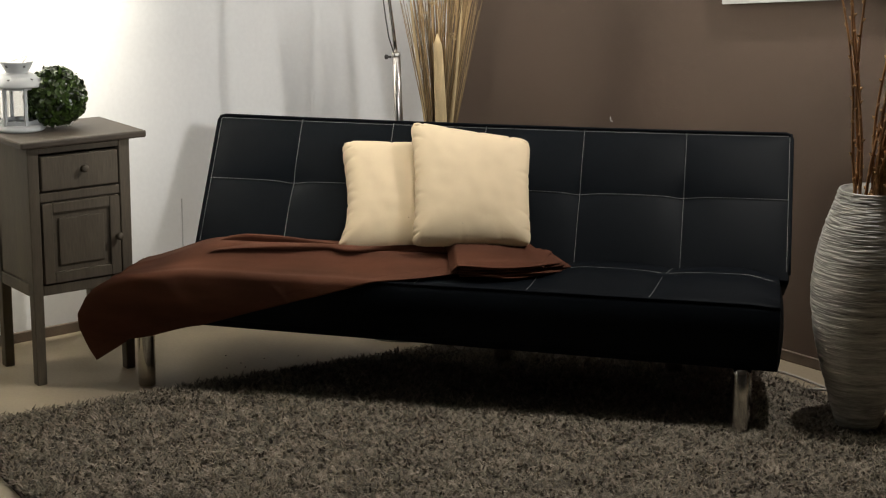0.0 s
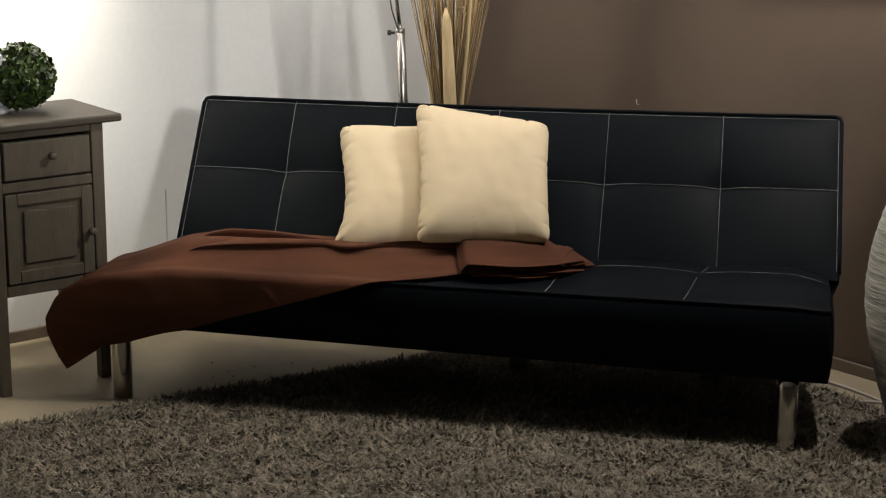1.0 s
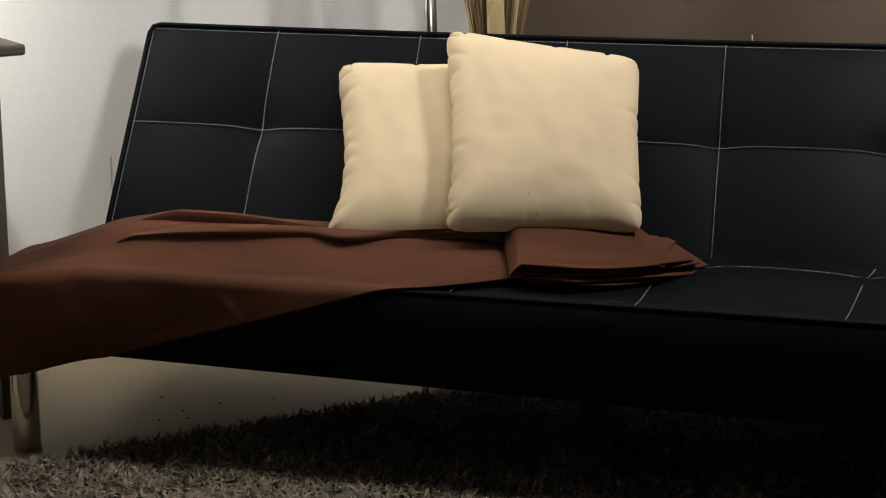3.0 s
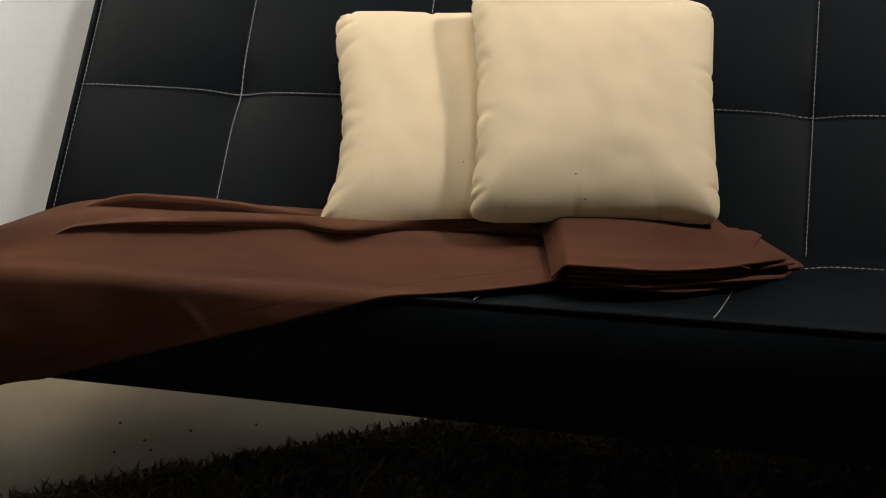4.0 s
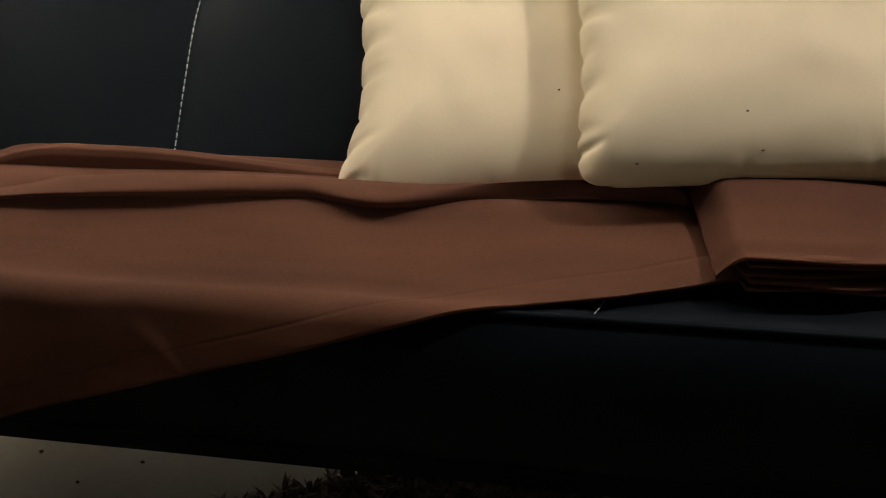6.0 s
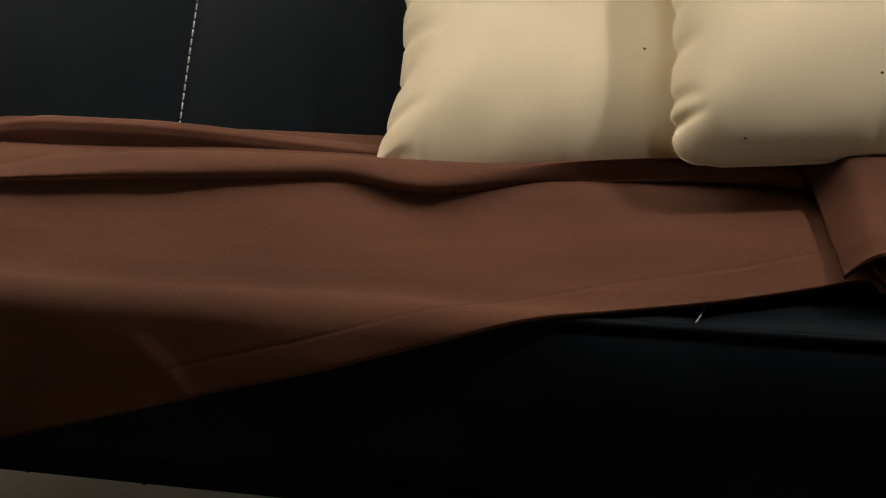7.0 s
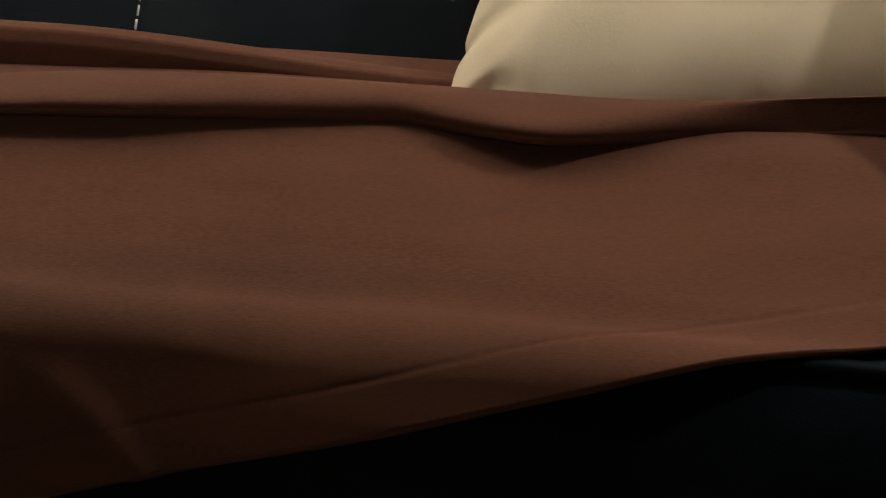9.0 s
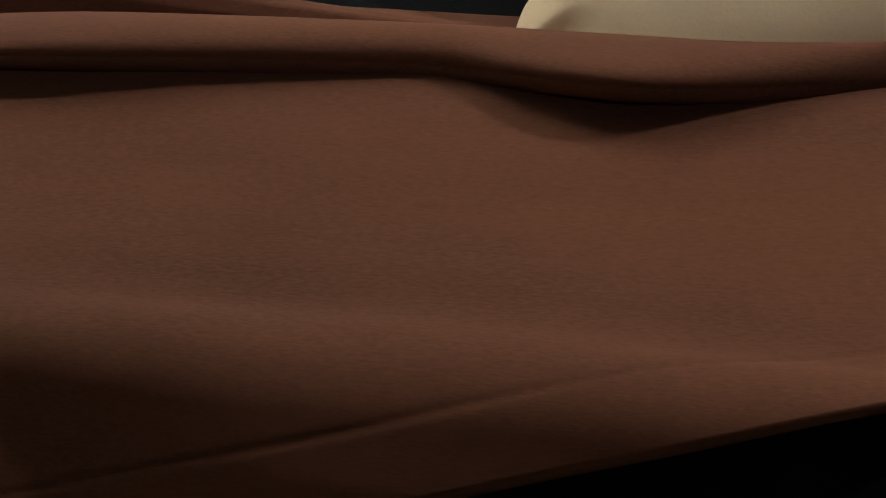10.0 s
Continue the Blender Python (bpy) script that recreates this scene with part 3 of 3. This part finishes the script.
# ---- side cabinet ----
CAB_ANG = 46.0
CAB = pose(-1.304, 0.021, 0, 0, 0, CAB_ANG)      # local x along the front, local y to the back
CW, CD, CH = 0.335, 0.275, 0.735
cab = thing("side_cabinet", "grey-washed wooden side cabinet with one drawer and one door", "cabinet", at=CAB)


def block(name, lo, hi, mat, parent, bevel=0.003, label=""):
    bm = bmesh.new()
    box(bm, lo, hi, bevel)
    return part(name, bm, mat, parent, label, False)


LW = 0.036
for x in (0, CW - LW):
    for y in (0, CD - LW):
        bm = bmesh.new()
        vv = box(bm, (x, y, 0), (x + LW, y + LW, CH), 0.003)
        for v in bm.verts:
            if v.co.z < 0.2:
                cx, cy = x + LW / 2, y + LW / 2
                v.co.x, v.co.y = cx + (v.co.x - cx) * 0.86, cy + (v.co.y - cy) * 0.86
        part("leg", bm, CABINET, cab, smooth=False)
for x in (0.006, CW - 0.020):
    block("side_panel", (x, LW, 0.315), (x + 0.014, CD - LW, CH), CABINET, cab)
    block("side_rail", (x - 0.004, LW, 0.275), (x + 0.018, CD - LW, 0.313), CABINET, cab)
block("back_panel", (LW, CD - 0.016, 0.28), (CW - LW, CD - 0.006, CH), CABINET, cab)
block("front_rail", (LW, 0.004, 0.278), (CW - LW, 0.026, 0.310), CABINET, cab)
block("front_rail", (LW, 0.004, 0.566), (CW - LW, 0.026, 0.594), CABINET, cab)
block("front_rail", (LW, 0.004, 0.712), (CW - LW, 0.026, CH), CABINET, cab)
block("bottom", (LW, 0.03, 0.296), (CW - LW, CD - 0.02, 0.308), CABINET, cab)
drawer = block("drawer", (LW + 0.006, -0.003, 0.600), (CW - LW - 0.006, 0.022, 0.704), CABINET, cab, 0.004, "closed drawer with a moulded edge")
door = block("door", (LW + 0.004, 0.008, 0.314), (CW - LW - 0.004, 0.024, 0.562), CABINET, cab, 0.002, "closed panelled door")
for lo, hi in (((LW + 0.004, -0.002, 0.314), (LW + 0.038, 0.010, 0.562)), ((CW - LW - 0.038, -0.002, 0.314), (CW - LW - 0.004, 0.010, 0.562)), ((LW + 0.038, -0.002, 0.530), (CW - LW - 0.038, 0.010, 0.562)), ((LW + 0.038, -0.002, 0.314), (CW - LW - 0.038, 0.010, 0.348))):
    block("door_frame", lo, hi, CABINET, door, 0.003)
block("door_field", (LW + 0.056, 0.001, 0.366), (CW - LW - 0.056, 0.010, 0.512), CABINET, door, 0.004)


def knob(parent, x, z):
    bm = bmesh.new()
    lathe(bm, [(0.0055, 0.0), (0.005, 0.008), (0.009, 0.012), (0.0118, 0.017), (0.0115, 0.022), (0.008, 0.026), (0.002, 0.027)], 20)
    bmesh.ops.transform(bm, matrix=pose(x, -0.002, z, 90, 0, 0), verts=bm.verts)
    part("knob", bm, CABINET, parent, "small round wooden knob")


knob(drawer, CW / 2 + 0.008, 0.660)
knob(door, CW - LW - 0.016, 0.436)
block("cabinet_top", (-0.03, -0.03, CH + 0.001), (CW + 0.045, CD + 0.012, CH + 0.023), CABTOP, cab, 0.006, "overhanging wooden top board")
TOP_Z = CH + 0.0235

# ---- lantern ----
LX, LY = -1.398, 0.205
lantern = thing("lantern", "white metal lantern with glass panes on the cabinet", "lantern", at=pose(LX, LY, TOP_Z, 0, 0, 12))


def hexring(r, n=6):
    return [(r * math.cos(math.pi / 3 * k), r * math.sin(math.pi / 3 * k)) for k in range(n)]


bm = bmesh.new()
lathe(bm, [(0.074, 0.0), (0.078, 0.003), (0.078, 0.009), (0.070, 0.014), (0.066, 0.020)], 30)
part("base", bm, WHITEMETAL, lantern)
for k, (x, y) in enumerate(hexring(0.062)):
    bm = bmesh.new()
    box(bm, (-0.005, -0.005, 0.018), (0.005, 0.005, 0.138), 0.0015, pose(x, y, 0, 0, 0, 60 * k))
    part("post", bm, WHITEMETAL, lantern, smooth=False)
for k in range(6):
    bm = bmesh.new()
    box(bm, (-0.027, -0.0008, 0.030), (0.027, 0.0008, 0.130), 0.0, pose(0.0525 * math.cos(math.radians(60 * k + 30)), 0.0525 * math.sin(math.radians(60 * k + 30)), 0, 0, 0, 60 * k + 120))
    pane = part("pane", bm, GLASS, lantern, "clear glass pane", False)
    pane.visible_shadow = False
    for z in (0.020, 0.126):
        bm = bmesh.new()
        box(bm, (-0.030, -0.003, z), (0.030, 0.003, z + 0.012), 0.001, pose(0.0538 * math.cos(math.radians(60 * k + 30)), 0.0538 * math.sin(math.radians(60 * k + 30)), 0, 0, 0, 60 * k + 120))
        part("rail", bm, WHITEMETAL, lantern, smooth=False)
bm = bmesh.new()
lathe(bm, [(0.076, 0.134), (0.081, 0.137), (0.081, 0.141), (0.077, 0.149), (0.068, 0.160), (0.055, 0.168), (0.041, 0.173), (0.034, 0.1745), (0.034, 0.178), (0.041, 0.189), (0.047, 0.201), (0.0495, 0.207), (0.0495, 0.210), (0.046, 0.210), (0.040, 0.196)], 36)
part("roof", bm, WHITEMETAL, lantern, "domed white roof with a chimney collar")
bm = bmesh.new()
tube(bm, [(0.04 * math.cos(a), 0.004 * math.sin(a * 2), 0.206 + 0.036 * math.sin(a)) for a in span(0, math.pi, 16)], 0.0014, 6)
bmesh.ops.transform(bm, matrix=Matrix.Translation((0, 0, 0.206)) @ pose(0, 0, 0, 0, 0, -8) @ pose(0, 0, 0, 0, 58, 0) @ pose(0, 0, 0, 0, 0, 78) @ Matrix.Translation((0, 0, -0.206)), verts=bm.verts)
part("handle", bm, STEEL, lantern, "thin wire carrying handle")
# Solid dark stars stand in for the shade inside pierced holes.
for ring, count, rad, high in (("roof", 6, 0.0690, 0.1600), ("collar", 5, 0.0450, 0.1960)):
    for k in range(count):
        a = 2 * math.pi * (k + 0.3) / count
        bm = bmesh.new()
        pts = [bm.verts.new(((0.0055 if j % 2 == 0 else 0.0024) * math.cos(j * math.pi / 5), (0.0055 if j % 2 == 0 else 0.0024) * math.sin(j * math.pi / 5), 0)) for j in range(10)]
        f = bm.faces.new(pts)
        bmesh.ops.extrude_face_region(bm, geom=[f])
        for v in pts:
            v.co.z -= 0.0012
        tilt = 42 if ring == "roof" else 118
        bmesh.ops.transform(bm, matrix=pose(rad * math.cos(a), rad * math.sin(a), high, 0, 0, math.degrees(a)) @ pose(0, 0, 0, 0, tilt, 0), verts=bm.verts)
        part("hole_shade", bm, DARKPOT, lantern, "small solid star, dark like the shade inside a hole", False)

# ---- box ball ----
BX, BYY, BR = -1.302, 0.262, 0.094
ball = thing("box_ball", "round clipped artificial box plant on the cabinet", "plant")
bm = bmesh.new()
bmesh.ops.create_icosphere(bm, subdivisions=3, radius=BR * 0.80)
for v in bm.verts:
    v.co *= 1 + 0.06 * noise.noise(v.co * 40)
    v.co += Vector((BX, BYY, TOP_Z + BR))
part("core", bm, TWIG, ball, "dark inner twigs")
bm = bmesh.new()
rl = random.Random(11)
for i in range(2100):
    zc = 2 * (i + 0.5) / 2100 - 1
    an = i * 2.39996
    d = Vector((math.sqrt(1 - zc * zc) * math.cos(an), math.sqrt(1 - zc * zc) * math.sin(an), zc))
    c = Vector((BX, BYY, TOP_Z + BR)) + d * BR * rl.uniform(0.80, 1.0)
    nn = (d + Vector((rl.gauss(0, 0.5), rl.gauss(0, 0.5), rl.gauss(0, 0.5)))).normalized()
    t1 = nn.orthogonal().normalized()
    t1 = (Matrix.Rotation(rl.uniform(0, 6.28), 3, nn) @ t1)
    t2 = nn.cross(t1)
    L, Wd = rl.uniform(0.0085, 0.0125), rl.uniform(0.0058, 0.0085)
    if c.z - L < TOP_Z + 0.001:
        continue
    pts = [c - t1 * L, c - t1 * L * 0.3 + t2 * Wd + nn * 0.0012, c + t1 * L * 0.5 + t2 * Wd * 0.8 + nn * 0.0012, c + t1 * L, c + t1 * L * 0.5 - t2 * Wd * 0.8 + nn * 0.0012, c - t1 * L * 0.3 - t2 * Wd + nn * 0.0012]
    vv = [bm.verts.new(p) for p in pts]
    bm.faces.new((vv[0], vv[1], vv[2], vv[3]))
    bm.faces.new((vv[0], vv[3], vv[4], vv[5]))
me = bpy.data.meshes.new("foliage")
bm.to_mesh(me)
bm.free()
me.materials.append(LEAF)
fol = new("foliage", me)
fol.parent = ball
tagged(fol, "many small glossy green leaves", kind="stuff")

# ---- floor lamp behind the sofa ----
PX, PY = -0.332, 0.80
flamp = thing("floor_lamp", "slim chrome floor lamp with a jointed upper rod behind the sofa", "lamp", at=pose(PX, PY, 0))
bm = bmesh.new()
lathe(bm, [(0.115, 0.0), (0.12, 0.004), (0.12, 0.016), (0.112, 0.022), (0.018, 0.026), (0.014, 0.034)], 36)
part("base", bm, STEEL, flamp)
bm = bmesh.new()
tube(bm, [(0.032, 0, 0.024), (0.0, 0, 0.72), (-0.010, 0, 0.945)], 0.0135, 18)
part("pole", bm, STEEL, flamp, "thick chrome lower tube")
bm = bmesh.new()
lathe(bm, [(0.0139, 0.0), (0.0142, 0.001), (0.0142, 0.011), (0.012, 0.013)], 20)
bmesh.ops.transform(bm, matrix=pose(-0.0096, 0, 0.935), verts=bm.verts)
part("collar", bm, STEEL, flamp)
bm = bmesh.new()
lathe(bm, [(0.004, 0.0), (0.004, 0.010), (0.008, 0.012), (0.008, 0.020), (0.003, 0.022)], 14)
bmesh.ops.transform(bm, matrix=pose(-0.026, 0, 0.933, 0, -90, 0), verts=bm.verts)
part("clamp_screw", bm, DARKPOT, flamp, "small dark clamp screw")
bm = bmesh.new()
tube(bm, [(-0.010, 0, 0.94), (-0.020, 0, 1.02), (-0.034, 0, 1.12), (-0.05, 0, 1.3), (-0.055, 0, 1.55), (-0.04, -0.05, 1.72), (0.02, -0.14, 1.80)], 0.0062, 12)
part("rod", bm, CHROME, flamp, "thin chrome upper rod")
bm = bmesh.new()
lathe(bm, [(0.075, 0.0), (0.072, 0.03), (0.05, 0.07), (0.02, 0.085)], 28, (0.03, -0.17), False)
bmesh.ops.transform(bm, matrix=pose(0, 0, 1.735), verts=bm.verts)
part("shade", bm, STEEL, flamp)
bm = bmesh.new()
tube(bm, [(-0.012, -0.014, 0.94), (-0.03, -0.02, 1.0), (-0.040, -0.02, 1.06), (-0.052, -0.015, 1.14), (-0.058, -0.01, 1.3)], 0.0022, 8)
part("cord", bm, DARKPOT, flamp, "thin dark cord beside the rod")

# ---- dry straw arrangement in the corner ----
SX, SY = -0.228, 1.02
arr = thing("straw_arrangement", "bundle of dry straw stalks and pale leaves in a tall pot", "dried plant", at=pose(SX, SY, 0))
bm = bmesh.new()
lathe(bm, [(0.075, 0.0), (0.082, 0.01), (0.085, 0.2), (0.07, 0.38), (0.055, 0.46), (0.048, 0.46), (0.045, 0.40)], 28)
part("pot", bm, DARKPOT, arr)
rs = random.Random(21)
for i in range(200):
    bm = bmesh.new()
    a, r = rs.uniform(0, 6.283), math.sqrt(rs.random())
    b = Vector((0.013 * r * math.cos(a), 0.013 * r * math.sin(a), 0.46))
    spread = 0.150 * r + rs.gauss(0, 0.012)
    e = Vector((spread * math.cos(a) * 1.06 + 0.004, spread * math.sin(a) * 0.8, 1.15 + rs.uniform(-0.12, 0.30)))
    m1 = b.lerp(e, 0.45) + Vector((rs.gauss(0, 0.006), rs.gauss(0, 0.006), 0)) - Vector((b.lerp(e, 0.45).x, b.lerp(e, 0.45).y, 0)) * 0.12
    rad = rs.uniform(0.0009, 0.0026)
    tube(bm, [b, m1, e], [rad, rad * 0.9, rad * 0.5], 5)
    part("stalk", bm, STRAW, arr)


def blade(base, tip, wide, twist, name):
    bm = bmesh.new()
    base, tip = Vector(base), Vector(tip)
    ax = (tip - base).normalized()
    sd = Matrix.Rotation(twist, 3, ax) @ Vector((1, 0, 0))
    up = ax.cross(sd)

    def fn(u, v):
        w = wide * (0.62 + 0.38 * math.sin(math.pi * min(1, 0.25 + 0.7 * u))) * (1 - max(0.0, (u - 0.90) / 0.10) ** 2.5 * 0.85)
        return base.lerp(tip, u) + sd * w * v + up * (0.25 * w * abs(v)) + up * 0.012 * math.sin(u * 3)
    thick_sheet(bm, fn, span(0, 1, 16), span(-1, 1, 7), 0.0006)
    part(name, bm, LEAFDRY, arr, "long pale dry leaf")


blade((0.022, -0.060, 0.44), (0.006, -0.125, 1.00), 0.020, 0.1, "leaf")
blade((-0.012, -0.018, 0.44), (-0.100, -0.04, 1.12), 0.006, 0.5, "leaf")
blade((0.012, -0.020, 0.44), (0.075, -0.05, 1.14), 0.007, -0.4, "leaf")
for cx, cz in ((-0.05, 1.065), (-0.022, 1.10), (0.048, 0.985)):
    bm = bmesh.new()
    for i in range(9):
        a = rs.uniform(0, 6.28)
        p = Vector((cx, -0.055, cz))
        tube(bm, [p, p + Vector((0.010 * math.cos(a), -0.004, 0.010 * math.sin(a))), p + Vector((0.016 * math.cos(a + 0.6), -0.002, 0.014 * math.sin(a + 0.6)))], 0.0011, 5)
    part("curl", bm, LEAFDRY, arr, "curled pale shaving")

# ---- tall ribbed vase with branches ----
VX, VY = 1.135, 0.065
vase = thing("floor_vase", "tall grey ribbed ceramic floor vase standing by the sofa", "vase", at=pose(VX, VY, 0))
prof = [(0.0, 0.056), (0.03, 0.064), (0.10, 0.086), (0.20, 0.115), (0.30, 0.139), (0.40, 0.152), (0.46, 0.1515), (0.54, 0.143), (0.62, 0.124), (0.69, 0.101), (0.722, 0.090)]
prof = [(z * 0.965, r) for z, r in prof]
bm = bmesh.new()
outline = []
zz = 0.0
while zz < 0.697:
    r = lerp_table(zz, prof)
    r2 = lerp_table(zz - 0.02, prof) + lerp_table(zz + 0.02, prof)
    outline.append(((r * 2 + r2) / 4, zz))
    zz += 0.0012
outline += [(0.0905, 0.697), (0.088, 0.6995), (0.083, 0.697), (0.090, 0.635), (0.11, 0.555)]
NSEG = 96
rings = []
for r, z in outline:
    ring = []
    for k in range(NSEG):
        a = 2 * math.pi * k / NSEG
        wob = 0.0024 * noise.noise(Vector((math.cos(a) * 2.6, math.sin(a) * 2.6, z * 330))) + 0.0016 * noise.noise(Vector((math.cos(a) * 6, math.sin(a) * 6, z * 60 + 9)))
        rr = r + (wob if z < 0.695 else 0)
        ring.append(bm.verts.new((rr * math.cos(a), rr * math.sin(a), z)))
    rings.append(ring)
for r, s in zip(rings, rings[1:]):
    for k in range(NSEG):
        bm.faces.new((r[k], r[(k + 1) % NSEG], s[(k + 1) % NSEG], s[k]))
bm.faces.new(rings[0][::-1])
bm.faces.new(rings[-1])
part("body", bm, VASE, vase)
bm = bmesh.new()
tube(bm, [(0.0885 * math.cos(a), 0.0885 * math.sin(a), 0.6985) for a in span(0, 2 * math.pi, 49)], 0.0035, 8, False)
part("rim", bm, VASE, vase, "thin smooth grey rim")
bundle = thing("willow_branches", "tall brown budding branches standing in the vase", "branches", at=pose(VX, VY, 0.562))
rb = random.Random(31)


bb = bmesh.new()
tube(bb, [(0, 0, 0), (0, 0, 0.006), (0, 0, 0.013)], [0.0028, 0.0046, 0.001], 6)
BUD_MESH = bpy.data.meshes.new("bud")
bb.to_mesh(BUD_MESH)
bb.free()
BUD_MESH.materials.append(BUD)
by_object(BUD)


def branch(foot, top, lean_y):
    bm = bmesh.new()
    p0, p1 = Vector(foot), Vector(foot).lerp(Vector(top), 1.22)

    def along(t):
        return p0.lerp(p1, t) + Vector((0.010 * math.sin(t * 7 + top[0] * 90), lean_y * t * (1 - t), 0))
    tube(bm, [along(i / 13) for i in range(14)], [0.0054 * (1 - 0.5 * i / 13) for i in range(14)], 7)
    ob = part("branch", bm, BRANCH, bundle)
    n, t = 0, 0.14
    while t < 0.99:
        a = n * 2.4
        d = Vector((math.cos(a), math.sin(a) * 0.8, 0.9)).normalized()
        bud = new("bud", BUD_MESH)
        bud.parent = ob
        bud.matrix_basis = Matrix.Translation(along(t)) @ d.to_track_quat("Z", "Y").to_matrix().to_4x4()
        t += rb.uniform(0.034, 0.060)
        n += 1


for foot, top, ly in (((-0.035, -0.03, 0.0), (-0.085, -0.02, 0.72), 0.0), ((-0.04, -0.02, 0.0), (-0.060, -0.05, 0.66), 0.02), ((-0.02, -0.04, 0.0), (-0.105, -0.03, 0.60), -0.02),
                      ((0.0, -0.03, 0), (0.04, -0.04, 0.58), 0.0), ((-0.03, -0.05, 0), (-0.080, -0.06, 0.64), 0.01), ((0.01, -0.05, 0), (0.02, -0.07, 0.44), 0.0), ((0.0, -0.055, 0), (0.06, -0.06, 0.40), 0.0), ((0.02, -0.05, 0), (0.085, -0.075, 0.46), 0.0), ((0.0, 0.0, 0), (0.075, -0.02, 0.62), 0.02), ((-0.01, -0.02, 0), (0.015, 0.0, 0.55), 0.0), ((0.02, -0.03, 0), (0.11, -0.05, 0.52), 0.0),
                      ((0.0, 0.03, 0), (0.13, 0.02, 0.6), 0.0), ((-0.02, 0.03, 0), (0.055, 0.03, 0.5), 0.0), ((0.02, 0.01, 0), (0.10, 0.05, 0.66), 0.0)):
    branch(foot, top, ly)
for k in range(9):
    branch((rb.uniform(-0.03, 0.03), rb.uniform(-0.05, 0.0), 0), (rb.uniform(-0.02, 0.12), rb.uniform(-0.08, 0.04), rb.uniform(0.36, 0.62)), rb.uniform(-0.03, 0.03))

# ---- picture on the brown wall ----
pic = thing("wall_picture", "large pale picture in a white frame on the brown wall", "picture", at=ROOM @ pose(1.405, -0.004, 1.118, 0, -6.3, 0))
bm = bmesh.new()
box(bm, (0.02, -0.020, 0.02), (0.88, -0.004, 0.58))
part("canvas", bm, CANVAS, pic, smooth=False)
for lo, hi in (((0, -0.028, 0), (0.9, 0, 0.022)), ((0, -0.028, 0.578), (0.9, 0, 0.6)), ((0, -0.028, 0.022), (0.022, 0, 0.578)), ((0.878, -0.028, 0.022), (0.9, 0, 0.578))):
    block("frame_bar", lo, hi, FRAMEWHITE, pic, 0.002)

nail = thing("nail", "small pale nail sticking out of the brown wall", "nail", at=ROOM @ pose(0.902, 0, 0.672))
bm = bmesh.new()
tube(bm, [(0, 0.004, -0.004), (0, -0.010, 0.0), (0, -0.012, 0.014)], [0.0011, 0.0011, 0.0015], 8)
part("shank", bm, FRAMEWHITE, nail)

# ---- cables on the floor by the vase ----
for i, (off, r) in enumerate(((0.0, 0.0042), (0.045, 0.0042), (0.10, 0.0042))):
    cb = thing("cable", "pale plastic cable lying in a loop on the floor", "cable", "cables beside the vase")
    bm = bmesh.new()
    tube(bm, [(0.80 - off + 0.42 * t, 0.62 - 0.30 * t - off * 0.8 + 0.045 * math.sin(t * 5 + i), 0.0045 + (0.030 if 0.55 < t and i == 1 else 0.0) * math.sin((t - 0.55) * 7)) for t in span(0, 1, 18)], r, 8)
    part("lead", bm, CABLE, cb)

# ---- crumbs on the floor below the sofa ----
rc = random.Random(77)
for x, y in ((-0.76, 0.36), (-0.735, 0.32), (-0.79, 0.30), (-0.70, 0.42), (-0.60, 0.47), (-0.83, 0.43)):
    bm = bmesh.new()
    bmesh.ops.create_icosphere(bm, subdivisions=1, radius=0.0026)
    for v in bm.verts:
        v.co = Vector((v.co.x * rc.uniform(0.6, 1.5), v.co.y * rc.uniform(0.6, 1.5), 0.0026 + v.co.z * 0.8))
    crumb = mesh_object("crumb", bm, SPECK)
    crumb.location = (x, y, 0)
    tagged(crumb, "tiny dark crumb lying on the pale floor", "crumb", "crumbs under the sofa")
